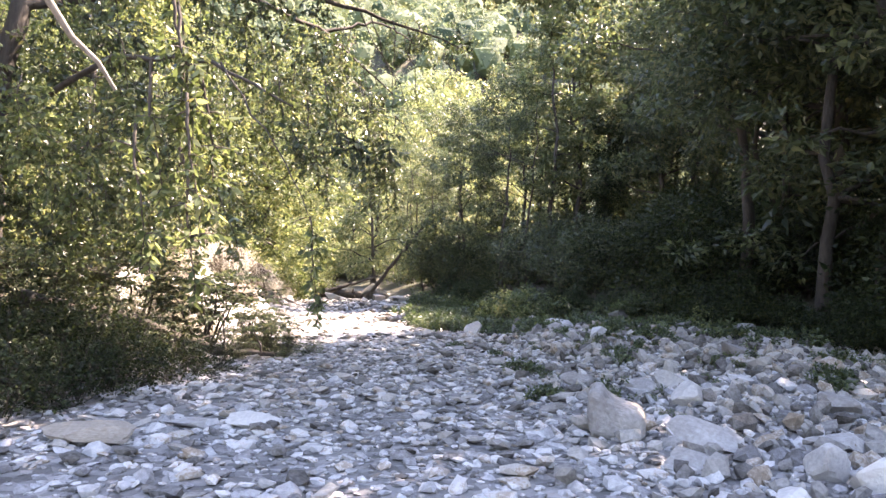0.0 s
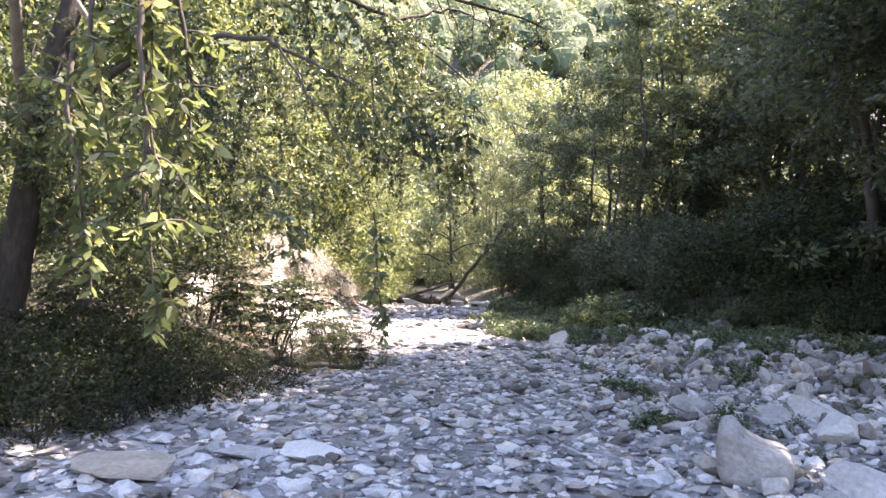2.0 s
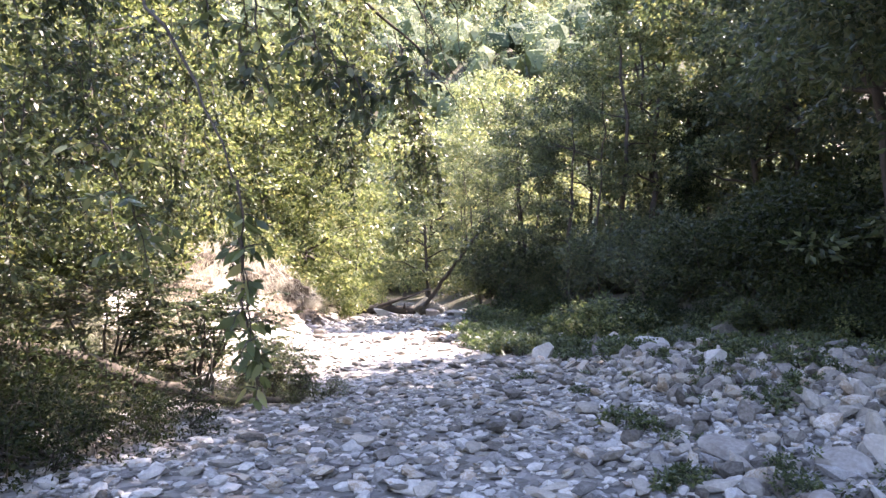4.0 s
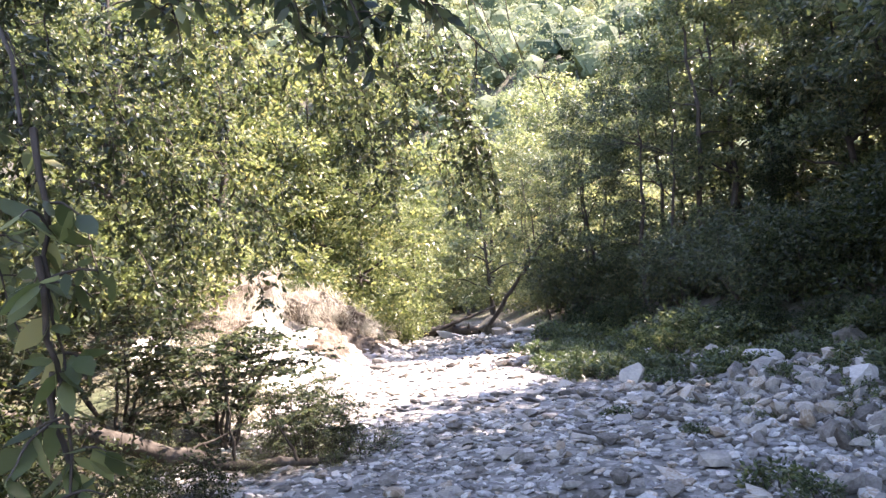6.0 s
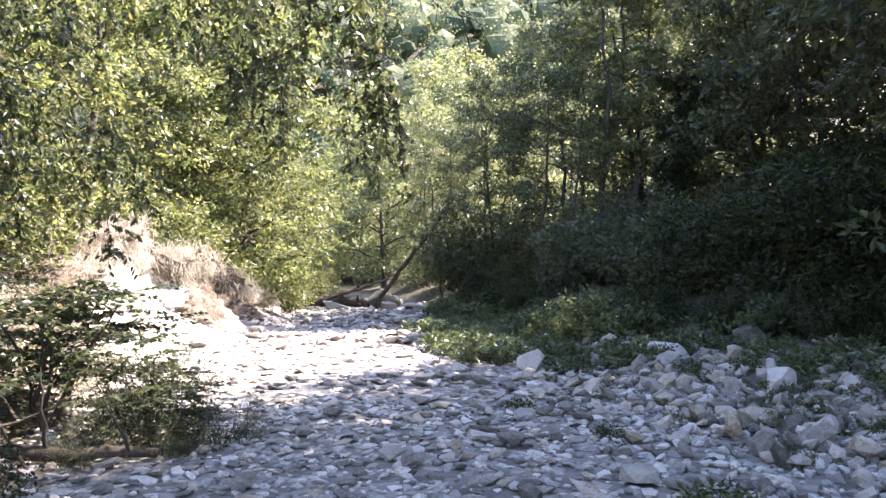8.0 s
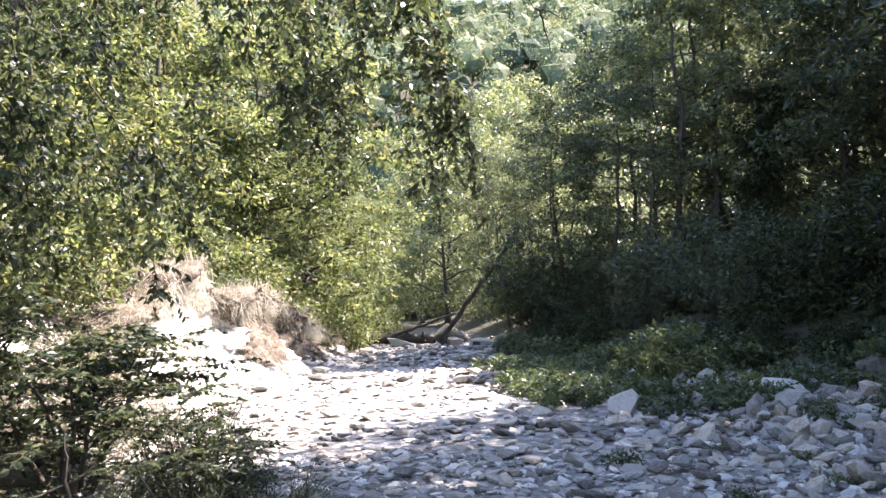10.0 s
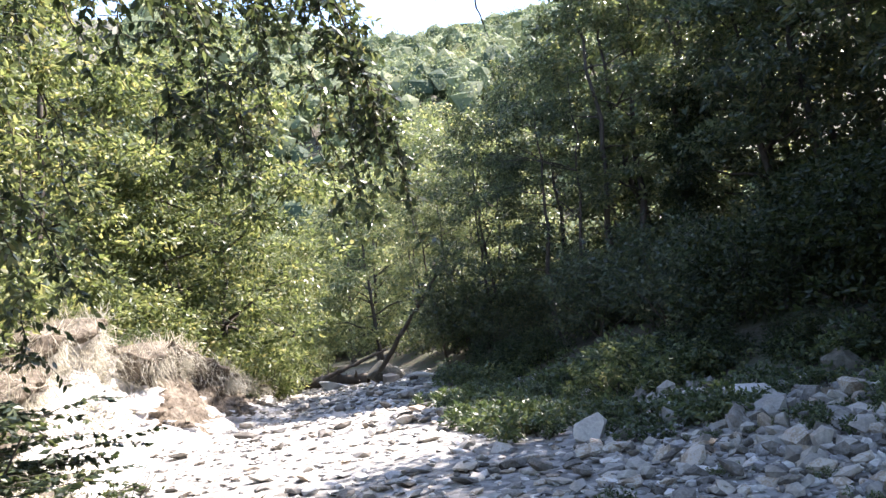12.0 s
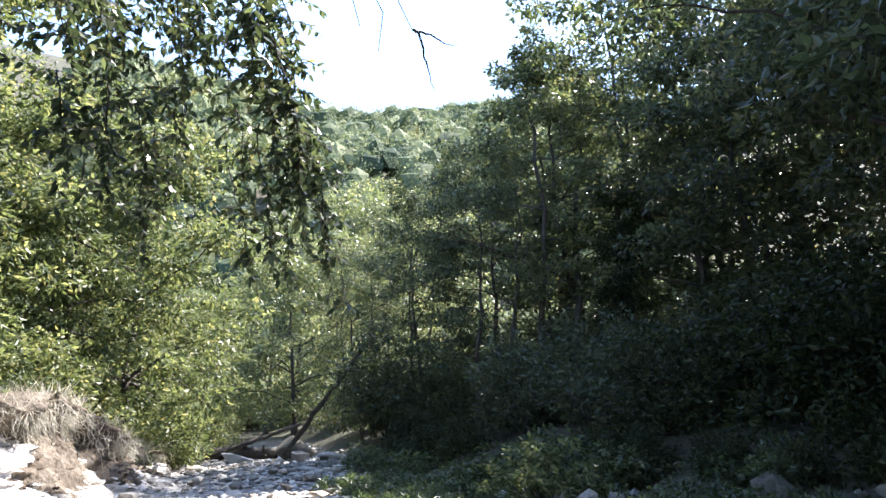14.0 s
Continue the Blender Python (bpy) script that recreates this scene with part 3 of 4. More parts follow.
for x, y, s in ((1.15, 10.6, 0.88), (1.35, 10.3, 0.68), (1.2, 8.5, 0.75), (1.35, 8.8, 0.61), (2.5, 10.8, 0.88), (2.9, 11.1, 0.68), (3.3, 11.6, 0.82), (3.6, 5.6, 0.61), (4.3, 8.3, 1.02), (4.8, 8.9, 0.88), (0.9, 12.8, 0.54), (0.3, 14.3, 0.61), (5.0, 11.2, 1.09), (5.5, 10.2, 1.02)):
    put(small_weed, x, y, x * 200, s, "small green weeds growing between the stones", "weeds", GW, sink=0.02)


# eroded earth bank
def bank_base(y):
    return np.interp(y, LY, LX) + 0.15 * np.sin(y * 1.9) + 0.1 * np.sin(y * 4.3 + 1)


def earth_bank():
    s = np.linspace(15.5, 32, 220)
    v = np.concatenate([np.linspace(0, 1, 34), [1.02, 1.03, 1.02, 1.0]])
    S, Vv = np.meshgrid(s, v, indexing="ij")
    back = np.concatenate([np.zeros(34), [0.25, 0.6, 1.1, 1.9]])[None]
    top = 2.25 * sstep(14.5, 19, S) * (1 - 0.72 * sstep(22, 31.5, S)) * (1 + 0.1 * np.sin(S * 1.3) + 0.05 * np.sin(S * 3.7))
    fan = np.clip(0.45 + 0.55 * np.sin(S * 1.35 + 0.6) + 0.3 * np.sin(S * 3.1), 0, 1.2)
    out = (0.2 + 0.6 * fan) * np.clip(1 - Vv / (0.3 + 0.25 * fan), 0, 1) ** 1.4
    out += -0.32 * np.exp(-((Vv - 0.72) / 0.17) ** 2) + 0.12 * np.exp(-((Vv - 0.97) / 0.06) ** 2) - 0.35 * Vv
    out += 0.07 * np.sin(S * 9 + 3 * np.sin(Vv * 7)) + 0.045 * np.sin(S * 23 + Vv * 31) * np.sin(S * 17 - Vv * 13)
    rr = np.random.default_rng(50).normal(size=S.shape)
    out += 0.05 * rr * (Vv < 0.97) + 0.06 * np.sin(S * 31 + 5 * np.sin(S * 3)) * np.sin(Vv * 5) ** 2 * (Vv > 0.3)
    X = bank_base(S) - 0.25 + out - back
    Y = S + 0.12 * np.sin(Vv * 9 + S * 3)
    Z = top * np.minimum(Vv, 1.03) - 0.04 + 0.02 * np.sin(S * 13)
    n, k = S.shape
    i, j = np.meshgrid(np.arange(n - 1), np.arange(k - 1), indexing="ij")
    F = np.stack([i * k + j, (i + 1) * k + j, (i + 1) * k + j + 1, i * k + j + 1], -1).reshape(-1, 4)
    ob = new("earth_bank", mesh_of("earth_bank", np.stack([X, Y, Z], -1).reshape(-1, 3), F, M_SOIL, True))
    ob.data.materials.append(M_EARTH)
    brown = (np.abs(S[:-1, :-1] - 26.4 + 0.5 * np.sin(Vv[:-1, :-1] * 8)) < 3.4) & (Vv[:-1, :-1] > 0.24 + 0.14 * np.sin(S[:-1, :-1] * 2.3) + 0.05 * rr[:-1, :-1]) & (Vv[:-1, :-1] < 2)
    brown |= Vv[:-1, :-1] > 0.9
    ob.data.polygons.foreach_set("material_index", brown.astype(np.int32).ravel())
    tagged(ob, "crumbling sunlit brown earth bank with hanging roots", "bank", kind="structure")
    r = np.random.default_rng(51)
    # grass that hangs over the lip, and stands on the top
    a, b = r.integers(0, n, 15000), np.clip((r.normal(size=15000) * 4.5 + 30).astype(int), 12, k - 1)
    P = np.stack([X[a, b], Y[a, b], Z[a, b]], 1) + r.normal(size=(15000, 3)) * (0.05, 0.07, 0.03)
    hang = (b < 33)[:, None]
    A = np.where(hang, np.array((0.25, -0.1, -1.0)), np.array((0.25, -0.1, 0.9))) + r.normal(size=(15000, 3)) * 0.6
    straw = new("dry_grass", mesh_of("dry_grass", *leaves(P, A, r.uniform(0.12, 0.55, 15000) ** 1.3, r, 0.035, 0.01), M_STRAW))
    tagged(straw, "pale dry grass hanging over the rim of the bank", "grass", kind="stuff")
    for q in range(16):
        a = r.integers(110, 205)
        p = np.array((X[a, 29] + 0.06, Y[a, 29], Z[a, 29]))
        piece("root", mesh_of("root", *tube(bend(p, p + (r.uniform(0.05, 0.3), r.normal() * 0.2, -r.uniform(0.4, 1.0)), 8, r, 0.12), np.linspace(0.018, 0.004, 8), 5), M_PALEBARK, True), ob)


earth_bank()
GB = "bushes on top of the earth bank"
for i in range(46):
    y = rng.uniform(16.5, 31)
    x = float(bank_base(y)) - 0.75 - rng.uniform(0, 1.2)
    put(nettle if i % 2 else small_weed, x, y, rng.uniform(0, 360), rng.uniform(0.35, 0.75) if i % 2 else rng.uniform(1, 2), "green weeds on the rim of the bank", "weeds", "weeds on the bank", sink=-0.1)
for i in range(36):
    y = rng.uniform(15, 37)
    x = float(bank_base(y)) - 2.0 - rng.uniform(0, 1) ** 1.4 * 4
    put(sunny_bush, x, y, rng.uniform(0, 360), rng.uniform(0.5, 1.1), "sunlit bright green bush above the bank", "bush", GB, sink=0.15)
for i in range(16):
    y = rng.uniform(30, 46)
    x = float(np.interp(y, LY, LX)) - rng.uniform(0.2, 2.0)
    put(sunny_bush, x, y, rng.uniform(0, 360), rng.uniform(0.7, 1.2), "sunlit bright green bush beside the river bed", "bush", GB)
for x, y, t, s in ((5.2, 31.8, 150, 1.2), (7.0, 32.2, 220, 1.4), (3.2, 34.4, 300, 1.1), (8.6, 31.0, 190, 1.3), (6.4, 34.4, 260, 1.5)):
    put(far_thicket, x, y, t, s, "tall shady thicket between the slender trunks", "bush", GU)
for i in range(9):
    y = rng.uniform(33, 48)
    x = float(np.interp(y, RY, RX)) + rng.uniform(1.8, 4)
    put(far_thicket, x, y, rng.uniform(0, 360), rng.uniform(0.7, 1.2), "shady green bush beside the river bed", "bush", GU)


# near shore: an overhanging tree with long leafy sprays
def leafy_spray(parent, rng, a, b, sides, reach, leaf, mat, sag=0.05, thick=0.008, gap=0.5, bark=None, droop=0.7, wide=0.48):
    """A hanging twig from a to b with side twigs, and leaves set along all of them."""
    main = bend(a, b, 10, rng, 0.05, sag)
    stems = [tube(main, np.linspace(thick, 0.002, 10), 5)]
    lines = [main[3:]]
    for i in range(sides):
        k = rng.integers(1, 9)
        d = unit(rng.normal(size=3) * (1, 1, 0.35) + (0, 0, -0.35)) * reach * rng.uniform(0.4, 1)
        side = bend(main[k], main[k] + d, 7, rng, 0.06, 0.12)
        stems.append(tube(side, np.linspace(thick * 0.5, 0.0015, 7), 4))
        lines.append(side)
    P, A = [], []
    for ln in lines:
        L = np.linalg.norm(np.diff(ln, axis=0), axis=1).sum()
        n = max(4, int(L / (leaf * gap) * 1.6))
        u = rng.uniform(0.08, 1, n) * (len(ln) - 1)
        i = np.minimum(u.astype(int), len(ln) - 2)
        p = ln[i] + (ln[i + 1] - ln[i]) * (u - i)[:, None]
        along = unit(ln[i + 1] - ln[i])
        side = unit(np.cross(along, rng.normal(size=(n, 3)) * 0.5 + (0, 0, 1))) * np.where(rng.uniform(size=(n, 1)) < 0.5, -1, 1)
        P.append(p)
        A.append(along * 0.5 + side + rng.normal(size=(n, 3)) * 0.3 + (0, 0, -droop))
    P = np.concatenate(P)
    stem = piece("branch", mesh_of("branch", *join(stems), bark or M_BARK, True), parent)
    piece("foliage", mesh_of("foliage", *curved_leaves(P, np.concatenate(A), leaf * rng.uniform(0.65, 1.25, len(P)), rng, wide), mat), stem)


def limb(parent, rng, pts, r0, r1, name="limb", mat=None, n=18):
    t = np.linspace(0, len(pts) - 1, n)
    P = np.stack([np.interp(t, range(len(pts)), [p[k] for p in pts]) for k in range(3)], 1)
    P[1:-1] = (P[:-2] + 2 * P[1:-1] + P[2:]) / 4
    P[1:-1] += rng.normal(size=(n - 2, 3)) * 0.02
    piece(name, mesh_of(name, *tube(P, np.linspace(r0, r1, n), 8, rng, 0.04), mat or M_BARK, True), parent)


def overhanging_tree():
    rng = np.random.default_rng(61)
    root = new("overhanging_tree")
    limb(root, rng, [(-6.4, 9.4, -0.3), (-6.2, 9.3, 1.2), (-5.7, 9.1, 3.2), (-5.3, 9.3, 5.5), (-5.2, 9.6, 8)], 0.24, 0.06, "trunk")
    limb(root, rng, [(-5.8, 9.1, 2.9), (-4.2, 6.5, 4.2), (-2.9, 4.6, 3.9), (-2.0, 3.5, 2.95), (-1.75, 3.9, 2.45)], 0.06, 0.01, mat=M_PALEBARK)
    limb(root, rng, [(-2.9, 4.6, 3.9), (-1.9, 3.6, 3.5), (-1.1, 2.9, 2.7)], 0.03, 0.008, mat=M_PALEBARK)
    limb(root, rng, [(-5.7, 9.1, 3.2), (-3.8, 8.2, 3.9), (-2.3, 7.4, 3.6), (-1.5, 7.1, 3.1)], 0.045, 0.01)
    limb(root, rng, [(-2.4, 14.2, 6.2), (-1.4, 15.0, 6.7), (-0.5, 15.4, 6.3)], 0.04, 0.01)
    limb(root, rng, [(-5.4, 9.2, 4.8), (-3.6, 11, 5.9), (-1.6, 12, 5.9), (0.2, 12.2, 5.3)], 0.08, 0.012)
    limb(root, rng, [(-5.3, 9.3, 5.4), (-4.0, 12, 6.3), (-2.4, 14.2, 6.2), (-1.1, 15.1, 5.2)], 0.09, 0.012)
    # sprays here look lit or shaded through their leaf colour
    lit = [(-1.16, 3.05, 2.8), (-1.08, 2.95, 2.55), (-1.04, 3.05, 2.35), (-1.02, 2.9, 2.2), (-1.06, 2.95, 2.0), (-1.2, 3.0, 2.35), (-1.25, 3.0, 2.1), (-1.12, 3.0, 2.6)]
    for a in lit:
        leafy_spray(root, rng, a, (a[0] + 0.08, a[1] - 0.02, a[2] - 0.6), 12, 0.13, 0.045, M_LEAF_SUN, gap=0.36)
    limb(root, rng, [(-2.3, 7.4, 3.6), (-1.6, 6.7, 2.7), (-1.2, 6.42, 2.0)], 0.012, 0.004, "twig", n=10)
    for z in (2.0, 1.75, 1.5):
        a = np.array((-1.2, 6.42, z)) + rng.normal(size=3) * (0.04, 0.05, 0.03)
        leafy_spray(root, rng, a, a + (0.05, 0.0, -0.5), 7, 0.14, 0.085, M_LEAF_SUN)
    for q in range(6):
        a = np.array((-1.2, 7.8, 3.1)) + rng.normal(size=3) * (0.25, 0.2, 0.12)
        leafy_spray(root, rng, a, a + (0.1, 0.0, -0.45), 8, 0.25, 0.085, M_LEAF_SHADE)
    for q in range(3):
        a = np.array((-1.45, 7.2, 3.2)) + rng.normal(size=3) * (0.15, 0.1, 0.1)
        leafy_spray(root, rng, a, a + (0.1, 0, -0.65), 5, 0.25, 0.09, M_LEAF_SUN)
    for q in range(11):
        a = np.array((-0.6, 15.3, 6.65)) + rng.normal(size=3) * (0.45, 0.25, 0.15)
        leafy_spray(root, rng, a, a + (0.15, 0, -rng.uniform(0.45, 0.75)), 10, 0.35, 0.085, M_LEAF_SHADE)
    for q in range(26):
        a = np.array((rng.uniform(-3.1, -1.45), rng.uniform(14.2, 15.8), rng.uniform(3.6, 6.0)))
        leafy_spray(root, rng, a, a + (rng.uniform(0.0, 0.35), 0, -rng.uniform(0.8, 1.3)), 14, 0.45, 0.09, M_LEAF_SHADE)
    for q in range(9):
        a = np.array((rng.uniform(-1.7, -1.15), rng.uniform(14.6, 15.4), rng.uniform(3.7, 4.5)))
        leafy_spray(root, rng, a, a + (rng.uniform(0.1, 0.35), 0, -rng.uniform(0.9, 1.5)), 14, 0.3, 0.09, M_LEAF_SHADE)
    # clumps added overhead, mostly out of view, to shade the bed with sun gaps
    C = np.stack([rng.uniform(-2.6, 4.8, 84), rng.uniform(5.2, 12.4, 84), rng.uniform(5.6, 7.8, 84)], 1)
    C = C[(np.hypot(C[:, 0] - 1.85, C[:, 1] - 8.4) > 1.0) & ((C[:, 0] < 3) | (C[:, 1] < 9.2))]
    C = np.concatenate([C, np.stack([rng.uniform(0.4, 3.4, 24), rng.uniform(5.6, 7.6, 24), rng.uniform(5.7, 7.8, 24)], 1), np.stack([rng.uniform(-0.1, 1.4, 9), rng.uniform(7.6, 9.2, 9), rng.uniform(5.9, 7.2, 9)], 1)])
    C[:, 2] += 0.25 * np.maximum(C[:, 1] - 10.5, 0)
    C += (-0.3, 0.7, 0.1)
    # more unseen clumps, added higher up to shade the sprays on the left
    C = np.concatenate([C, np.stack([rng.uniform(-3.6, -0.6, 26), rng.uniform(10.4, 13.4, 26), rng.uniform(7.8, 9.2, 26)], 1)])
    for k in range(0, len(C), 5):
        limb(root, rng, [(-4.0, 10.0, 5.6), (-2.6, (10 + C[k, 1]) / 2, 6.6), tuple(C[k])], 0.045, 0.01, n=12)
    piece("crown", mesh_of("crown", *clump_leaves(rng, C, rng.uniform(0.45, 0.85, len(C)), 480, 0.1, 0.4, 0.5), M_LEAF_NEAR), root)
    # painted light: mostly sunlit tone before y 9, mostly shaded tone beyond
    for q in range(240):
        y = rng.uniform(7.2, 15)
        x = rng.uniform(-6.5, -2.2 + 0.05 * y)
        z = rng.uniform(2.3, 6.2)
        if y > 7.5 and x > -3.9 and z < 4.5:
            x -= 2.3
        leafy_spray(root, rng, np.array((x, y, z)), np.array((x + rng.uniform(-0.1, 0.5), y + rng.normal() * 0.2, z - rng.uniform(0.6, 1.2))), 11, 0.5, 0.085, (M_LEAF_SUN if q % 3 else M_LEAF_NEAR) if y < 9 else (M_LEAF_SHADE if q % 3 else M_LEAF_NEAR))
    for a, b in (
        ((-0.8, 12.05, 5.7), (-0.72, 12.07, 4.07)), ((-0.72, 12.07, 4.07), (-0.74, 12.11, 3.67)), ((-0.72, 12.07, 4.1), (-0.34, 12.14, 3.62)),
        ((-0.6, 12.2, 5.7), (-0.2, 13.9, 4.22)), ((-0.2, 13.9, 4.24), (-0.05, 13.97, 3.8)), ((-0.2, 13.9, 4.24), (0.11, 13.89, 4.12)),
        ((-1.2, 12.4, 5.9), (-0.45, 13.95, 4.09)), ((-1.4, 12.6, 6.0), (-0.58, 13.93, 4.27)),
    ):
        piece("twig", mesh_of("twig", *tube(bend(np.array(a) - (0.12, 0, 0), np.array(b) - (0.12, 0, 0), 10, rng, 0.07), np.linspace(0.011, 0.003, 10), 5), M_BARK, True), root)
    return tagged(root, "leafy tree with long sprays hanging over the river bed", "tree")


overhanging_tree()

# brushwood on the near shore
def layered_bush(name, seed, tall, radius, boughs, leaf, mat):
    """A spreading bush: arching stems, and level boughs with flat sprays of leaves in layers."""
    rng = np.random.default_rng(seed)
    root = new(name)
    for i in range(6):
        a = i * 1.05 + rng.normal() * 0.3
        tip = np.array((math.cos(a) * radius * 0.5, math.sin(a) * radius * 0.5, tall * rng.uniform(0.7, 0.95)))
        piece("stem", mesh_of("stem", *tube(bend((0.05 * math.cos(a), 0.05 * math.sin(a), -0.1), tip, 9, rng, 0.05), np.linspace(0.028, 0.006, 9), 6), M_BARK, True), root)
    stems, P, A = [], [], []
    for i in range(boughs):
        a, z = rng.uniform(0, 2 * math.pi), tall * rng.uniform(0.1, 1) ** 0.8
        r = radius * (1.05 - 0.55 * (z / tall) ** 2) * rng.uniform(0.6, 1.1)
        foot = np.array((math.cos(a) * r * 0.25, math.sin(a) * r * 0.25, z * 0.85))
        main = bend(foot, np.array((math.cos(a) * r, math.sin(a) * r, z - 0.06)), 9, rng, 0.06, 0.04)
        stems.append(tube(main, np.linspace(0.008, 0.002, 9), 4))
        lines = [main[2:]]
        for k in range(9):
            j = rng.integers(1, 9)
            d = unit(rng.normal(size=3) * (1, 1, 0.18) + (math.cos(a) * 0.6, math.sin(a) * 0.6, -0.1)) * radius * rng.uniform(0.15, 0.42)
            lines.append(bend(main[j], main[j] + d, 6, rng, 0.05, 0.05))
            stems.append(tube(lines[-1], np.linspace(0.004, 0.0015, 6), 3))
        for ln in lines:
            n = max(5, int(np.linalg.norm(ln[-1] - ln[0]) / leaf * 3.4))
            u = rng.uniform(0.1, 1, n) * (len(ln) - 1)
            i0 = np.minimum(u.astype(int), len(ln) - 2)
            along = unit(ln[i0 + 1] - ln[i0])
            side = np.cross(along, (0, 0, 1)) * np.where(rng.uniform(size=(n, 1)) < 0.5, -1, 1)
            P.append(ln[i0] + (ln[i0 + 1] - ln[i0]) * (u - i0)[:, None])
            A.append(along * 0.5 + side + rng.normal(size=(n, 3)) * 0.3 + (0, 0, -0.25))
    P = np.concatenate(P)
    tagged(piece("brushwood", mesh_of("brushwood", *join(stems), M_BARK, True), root), kind="stuff")
    piece("foliage", mesh_of("foliage", *leaves(P, np.concatenate(A), leaf * rng.uniform(0.6, 1.25, len(P)), rng, 0.55, 0.1), mat), root)
    return root


brush = make_bush("bush", 71, 1.5, 1.15, 40, 75, 0.055, M_LEAF_NEAR, 5, tangle=90)
layered = layered_bush("bush", 73, 1.5, 1.35, 42, 0.07, M_LEAF_SHADE)
# shade_bush carries the overhanging tree's shade in its leaf colour
shade_bush = make_bush("bush", 72, 1.4, 1.2, 26, 80, 0.09, M_IVY_SHADE, 5, tangle=60)
GS = "bushes on the low shore"
for x, y, t, s in ((-4.1, 12.9, 20, 1.0), (-5.5, 13.0, 140, 1.05), (-3.2, 12.9, 250, 0.6), (-6.9, 12.3, 70, 1.0)):
    put(layered, x, y, t, s, "spreading dark bush with level leafy boughs beside the gravel", "bush", GS)
for x, y, s in ((-3.3, 13.1, 0.62), (-2.9, 12.5, 0.3), (-2.5, 12.9, 0.34), (-3.4, 12.2, 0.28), (-4.3, 11.9, 0.3)):
    put(brush, x, y, x * 131, s, "twiggy small-leaved bush at the edge of the stones", "bush", GS)
withered = make_bush("bush", 74, 1.1, 0.9, 26, 60, 0.07, M_DRYLEAF, 6, M_PALEBARK, tangle=70)
for i in range(22):
    y = rng.uniform(14.2, 22.5)
    x = float(bank_base(y)) - 0.5 - rng.uniform(0, 1) * 1.5
    put(withered, x, y, rng.uniform(0, 360), rng.uniform(0.5, 1.0), "withered pale twiggy bush on the rim of the bank", "bush", "withered bushes on the bank", sink=0.1)
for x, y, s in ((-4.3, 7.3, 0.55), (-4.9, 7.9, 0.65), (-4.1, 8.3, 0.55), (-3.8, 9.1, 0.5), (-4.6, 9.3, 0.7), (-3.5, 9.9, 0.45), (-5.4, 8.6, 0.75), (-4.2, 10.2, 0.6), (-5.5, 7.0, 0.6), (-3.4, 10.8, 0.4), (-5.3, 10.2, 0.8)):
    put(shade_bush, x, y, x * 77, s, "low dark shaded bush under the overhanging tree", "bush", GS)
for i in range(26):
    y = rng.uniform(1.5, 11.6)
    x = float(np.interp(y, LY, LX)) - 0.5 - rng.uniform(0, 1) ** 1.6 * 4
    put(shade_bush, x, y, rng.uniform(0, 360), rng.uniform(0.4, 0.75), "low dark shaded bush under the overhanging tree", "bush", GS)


def fallen_trunk(name, pts, r0, r1, stubs, label, seed, mat):
    rng = np.random.default_rng(seed)
    root = new(name)
    limb(root, rng, pts, r0, r1, "trunk", mat, 16)
    for i in range(stubs):
        k = rng.uniform(0.2, 0.95) * (len(pts) - 1)
        p = np.array([np.interp(k, range(len(pts)), [q[c] for q in pts]) for c in range(3)])
        d = unit(rng.normal(size=3) + (0, 0, 0.6)) * rng.uniform(0.3, 0.9)
        piece("branch", mesh_of("branch", *tube(bend(p, p + d, 7, rng, 0.08), np.linspace(r1 * 0.6, 0.004, 7), 5), mat, True), root)
    return tagged(root, label, "log")


# dark bark puts the shade of the brushwood into this first trunk's colour
fallen_trunk("fallen_trunk", [(-6.0, 10.4, 1.05), (-4.7, 11.2, 0.68), (-4.1, 11.6, 0.36), (-3.5, 12.0, 0.14), (-2.8, 12.3, 0.08)], 0.13, 0.035, 9, "fallen shade-dark brown trunk lying in the brushwood", 81, M_BARK)
fallen_trunk("driftwood_log", [(-7.6, 37.4, 0.3), (-5.8, 36.8, 0.28), (-3.9, 36.2, 0.22)], 0.26, 0.18, 6, "dark driftwood log across the river bed", 82, M_BARK)
fallen_trunk("driftwood_log", [(-6.2, 36.2, 0.2), (-5.0, 36.4, 0.6), (-3.2, 37.0, 1.2)], 0.12, 0.05, 6, "broken dark log leaning on the boulders", 83, M_BARK)
fallen_trunk("leaning_trunk", [(-3.6, 35.8, 0.2), (-2.0, 34.6, 2.2), (-0.6, 33.6, 3.9)], 0.1, 0.05, 8, "dark trunk leaning out from the shaded bank", 84, M_BARK)


# single large stones
def block(name, seed, x, y, size, turn, label, mat=None, tilt=(0, 0), lift=0.3):
    me = rock_mesh(name, seed, np.array(size) / 1.45, mat or M_BIG, 3, 0.025, 12, 0.4, 0.64)
    ob = new(name, me)
    ob.matrix_basis = pose(x, y, float(height(x, y)) + size[2] * lift, tilt[0], tilt[1], turn)
    return tagged(ob, label, "rock")


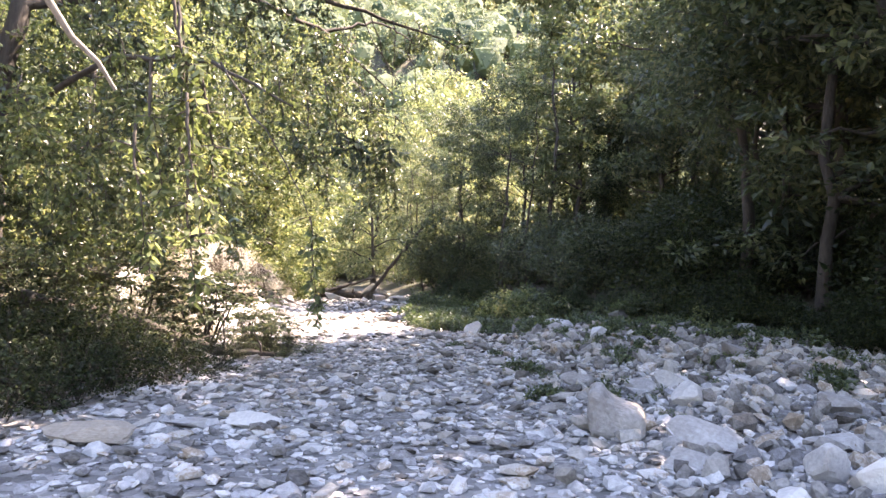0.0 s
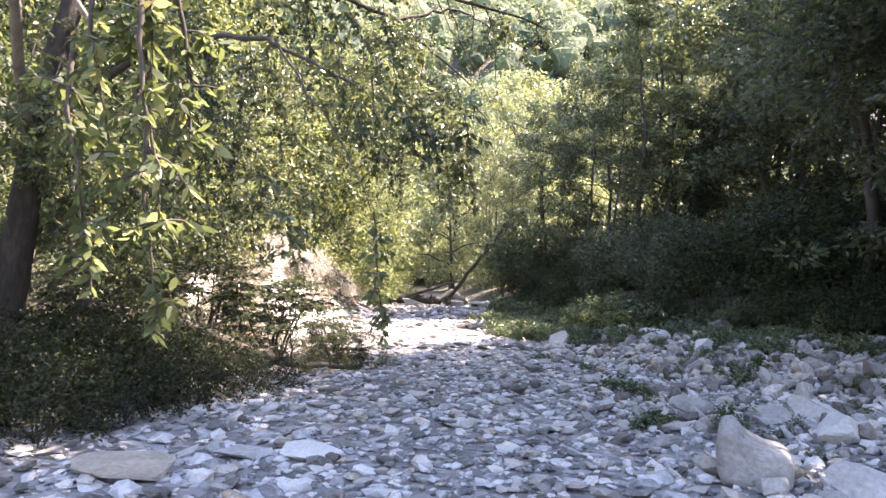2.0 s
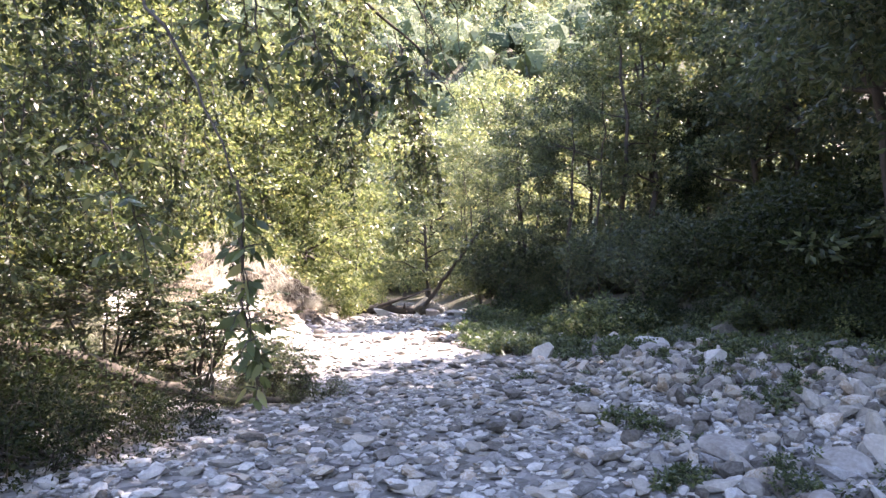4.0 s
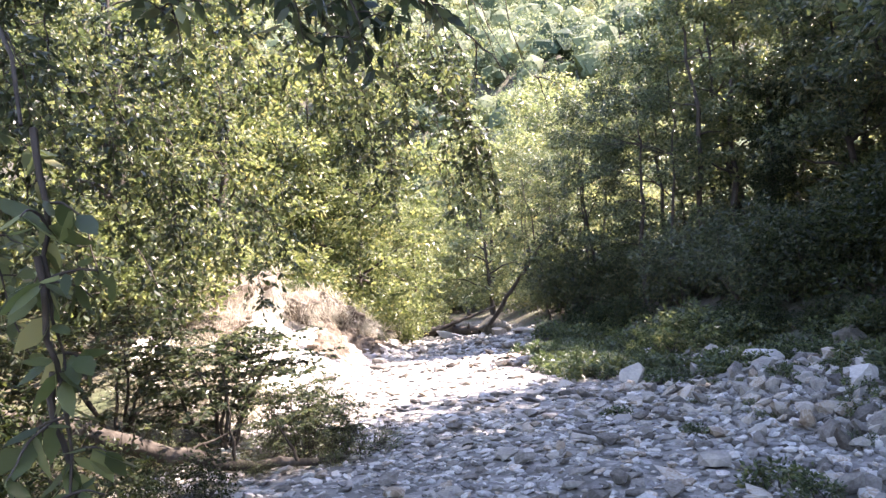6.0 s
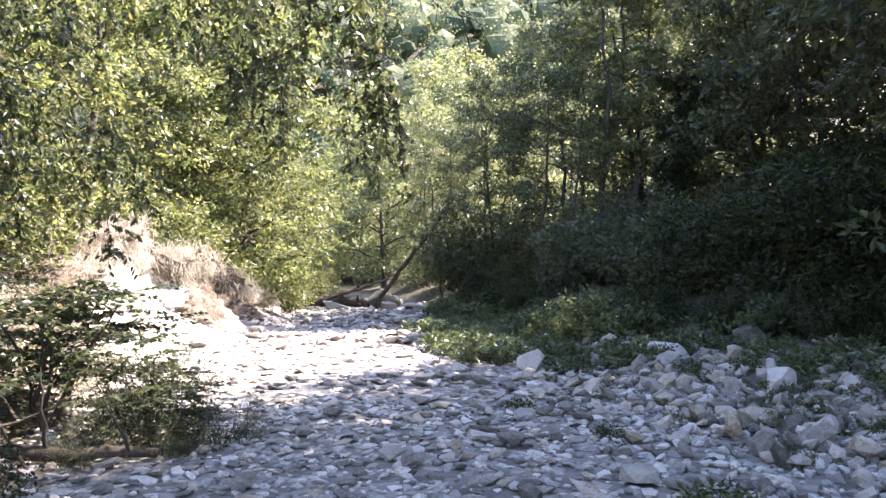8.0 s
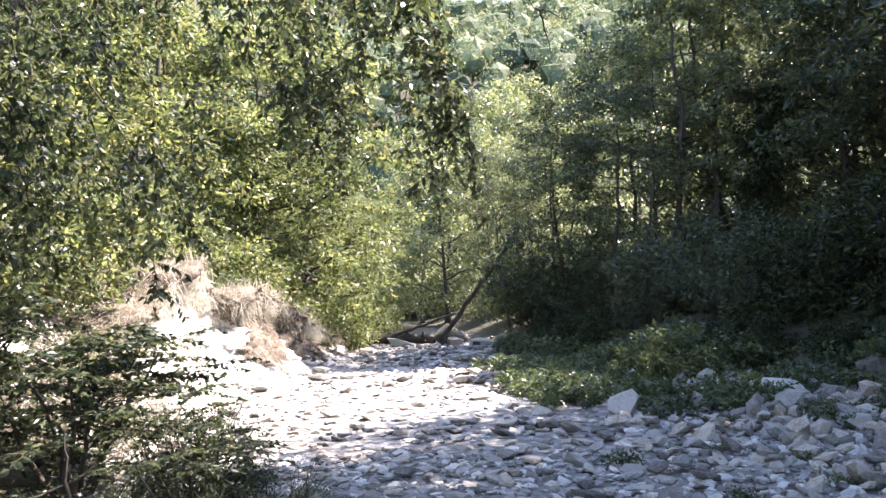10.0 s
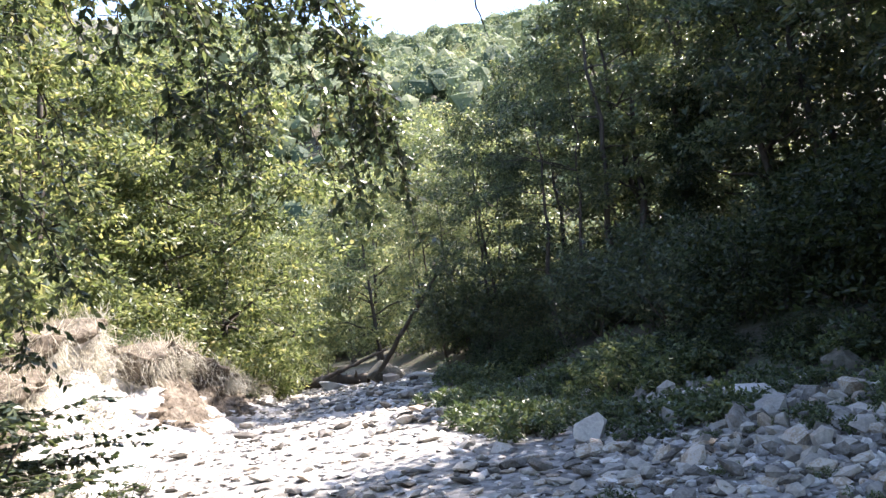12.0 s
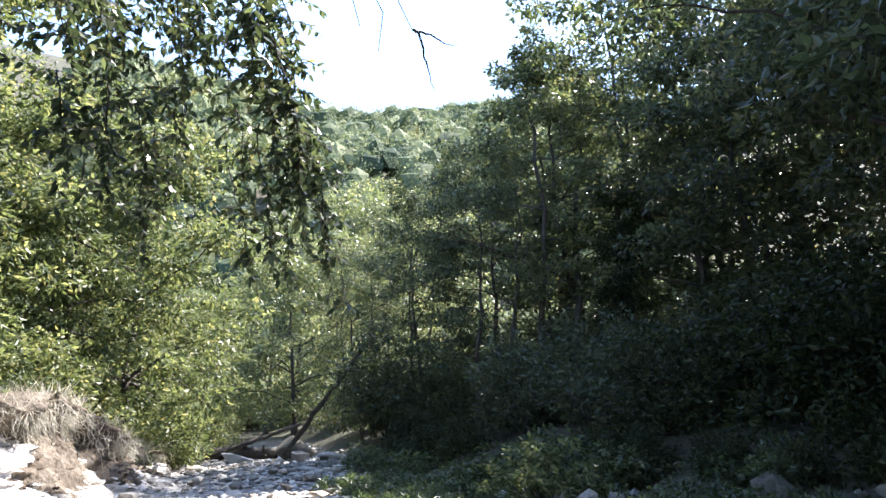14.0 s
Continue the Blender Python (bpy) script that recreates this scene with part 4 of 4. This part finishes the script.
def notched_block():
    """A squarish stone with a hump at one end, and a lower, flat top at the other."""
    bm = bmesh.new()
    bmesh.ops.create_icosphere(bm, subdivisions=4, radius=1)
    for v in bm.verts:
        p = Vector([math.copysign(abs(c) ** 0.5, c) for c in v.co])
        p = Vector((p.x * 0.27, p.y * 0.2, p.z * 0.17))
        hump = 1 - float(sstep(-0.16, -0.02, p.x))
        p.z += float(sstep(-0.08, 0.1, p.z)) * (hump * 0.13 - 0.12 * p.x)
        p.x *= 1 - 0.18 * float(sstep(0.0, -0.2, -p.z)) if p.z < 0 else 1
        v.co = p + 0.035 * noise.noise_vector(p * 4) + 0.01 * noise.noise_vector(p * 13)
    me = bpy.data.meshes.new("notched_rock")
    bm.to_mesh(me)
    bm.free()
    me.materials.append(M_BIG)
    ob = new("notched_rock", me)
    ob.matrix_basis = pose(1.64, 6.98, float(height(1.64, 6.98)) + 0.15, 10, 4, -12)
    return tagged(ob, "large notched grey limestone block among the rubble", "rock")


notched_block()
block("flat_rock", 3, -3.05, 6.4, (0.98, 0.42, 0.2), 8, "flat buff limestone slab lying on the gravel", M_BUFF, lift=0.42)
for sd, x, y, sz, tr, tl in (
    (4, -2.4, 7.25, (0.5, 0.3, 0.1), 5, (0, 4)), (5, -1.9, 7.25, (0.55, 0.35, 0.13), -10, (6, 0)), (6, 2.85, 8.8, (0.85, 0.4, 0.22), -30, (12, 14)),
    (7, 5.8, 14.6, (0.95, 0.5, 0.3), 20, (0, -14)), (8, 2.7, 7.9, (0.42, 0.34, 0.3), 40, (10, 0)), (9, 2.3, 6.5, (0.5, 0.36, 0.26), -30, (0, 14)),
    (10, 1.78, 9.4, (0.42, 0.34, 0.26), 15, (20, 0)), (11, 2.75, 5.45, (0.36, 0.3, 0.3), 60, (10, 10)), (12, 2.95, 5.05, (0.4, 0.32, 0.32), 10, (0, -20)),
    (13, 3.35, 6.2, (0.5, 0.32, 0.18), 5, (-8, 6)),
):
    block("rock", sd, x, y, sz, tr, "angular pale grey limestone block in the rubble", tilt=tl)
for sd, x, y, sz, tr, tl in (
    (14, 1.95, 5.8, (0.55, 0.3, 0.2), -25, (8, 10)), (15, 0.78, 17.5, (0.5, 0.36, 0.42), 30, (10, 20)), (16, 2.95, 17.7, (0.7, 0.45, 0.35), -20, (0, 10)),
    (17, 3.0, 14.0, (0.5, 0.4, 0.34), 50, (0, 0)), (18, 3.9, 7.4, (0.5, 0.36, 0.3), 100, (14, 0)), (19, 4.3, 10.6, (0.6, 0.42, 0.3), 12, (0, 12)),
    (20, 2.4, 8.9, (0.45, 0.35, 0.2), 72, (10, 0)), (21, 3.1, 4.4, (0.4, 0.32, 0.3), 33, (0, 12)), (22, 2.2, 4.7, (0.3, 0.26, 0.24), 5, (10, 0)),
):
    block("rock", sd, x, y, sz, tr, "angular pale grey limestone block in the rubble", tilt=tl)
block("boulder", 28, 4.5, 18.4, (0.72, 0.6, 0.62), 25, "angular brown boulder at the foot of the bushes", M_DARK_STONE, tilt=(6, 4), lift=0.3)
block("rock", 29, -5.2, 35.4, (1.0, 0.55, 0.45), 15, "pale rock at the foot of the dark boulders", tilt=(0, 6))
block("rock", 30, -3.0, 35.0, (0.8, 0.5, 0.55), 60, "pale rock at the foot of the dark boulders", tilt=(8, 0))
block("rock", 31, -1.9, 34.4, (0.9, 0.4, 0.3), -10, "pale rock at the foot of the dark boulders")
block("boulder", 24, -3.3, 36.0, (1.5, 1.1, 1.0), 10, "dark boulder in the narrowing river bed", M_DARK_STONE)
block("boulder", 25, -5.6, 38.4, (1.3, 1.0, 0.8), 70, "dark boulder in the narrowing river bed", M_DARK_STONE)
block("boulder", 26, -6.9, 40.0, (1.4, 1.1, 1.2), 130, "dark boulder in the narrowing river bed", M_DARK_STONE)
for o in (thicket, far_thicket, dense, nettle, light_bush, small_weed, moss, sunny_bush, brush, layered, withered, shade_bush):
    discard(o)


# far wooded hillside
def far_woods():
    """Rounded crowns on the hill: a lumpy body each, and a shell of leaf sprays that break its outline."""
    rng = np.random.default_rng(91)
    k, n = 2300, 150
    y = 78 + 270 * rng.uniform(0, 1, k) ** 1.25
    x = -4 + rng.uniform(-1, 1, k) * (14 + 0.3 * y)
    r = rng.uniform(1.3, 3.6, k) * (0.8 + y / 400)
    mid = np.stack([x, y, height(x, y) + r * 0.9], 1)
    bm = bmesh.new()
    bmesh.ops.create_icosphere(bm, subdivisions=1, radius=1)
    ball, tris = np.array([v.co for v in bm.verts]), np.array([[v.index for v in f.verts] for f in bm.faces])
    bm.free()
    lump = 0.66 + 0.12 * np.sin(ball[None, :, 0] * 6 + x[:, None]) * np.cos(ball[None, :, 2] * 5 + y[:, None]) + rng.normal(size=(k, len(ball))) * 0.13
    body = mid[:, None] + ball[None] * (lump * r[:, None])[..., None] * (1, 1, 1.1)
    faces = tris[None] + (np.arange(k) * len(ball))[:, None, None]
    d = unit(rng.normal(size=(k, n, 3)) + (0, -0.25, 0.35))
    q = r[:, None] * rng.uniform(0.55, 1.05, (k, n)) * (1 + 0.25 * np.sin(d[..., 0] * 6 + x[:, None]) * np.cos(d[..., 2] * 5 + y[:, None]))
    P = mid[:, None] + d * q[..., None] * (1, 1, 1.1)
    A = np.cross(d, rng.normal(size=d.shape)) + rng.normal(size=d.shape) * 0.25
    N = (d + rng.normal(size=d.shape) * 0.45).reshape(-1, 3)
    S = np.repeat(0.17 * r ** 0.8, n) * rng.uniform(0.6, 1.2, k * n)
    shell = leaves(P.reshape(-1, 3), A.reshape(-1, 3), S, rng, 0.8, 0.1, N)
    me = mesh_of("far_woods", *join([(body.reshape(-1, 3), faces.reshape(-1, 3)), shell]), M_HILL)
    tagged(new("far_woods", me), "dense green deciduous forest covering the far hillside", "forest", kind="stuff")


far_woods()

# the nearest stones of the bed, one by one
rng = np.random.default_rng(7)
stone_meshes = [rock_mesh("stone", 200 + i, np.array((0.66, 0.48, 0.26 + 0.05 * (i % 4))), M_STONE, 1, 0.14, 8) for i in range(10)]
for i in range(300):
    y = 3.8 + 6.5 * rng.uniform(0, 1) ** 1.2
    x = rng.uniform(-3.6, 5.2)
    s = rng.uniform(0.11, 0.24) * (1 + 0.45 * float(sstep(0.8, 2.5, x)))
    st = piece("stone", stone_meshes[rng.integers(10)], ground)
    st.matrix_basis = pose(x, y, float(height(x, y)) + 0.12 * s, rng.normal() * 9, rng.normal() * 9, rng.uniform(0, 360)) @ Matrix.Scale(s, 4)
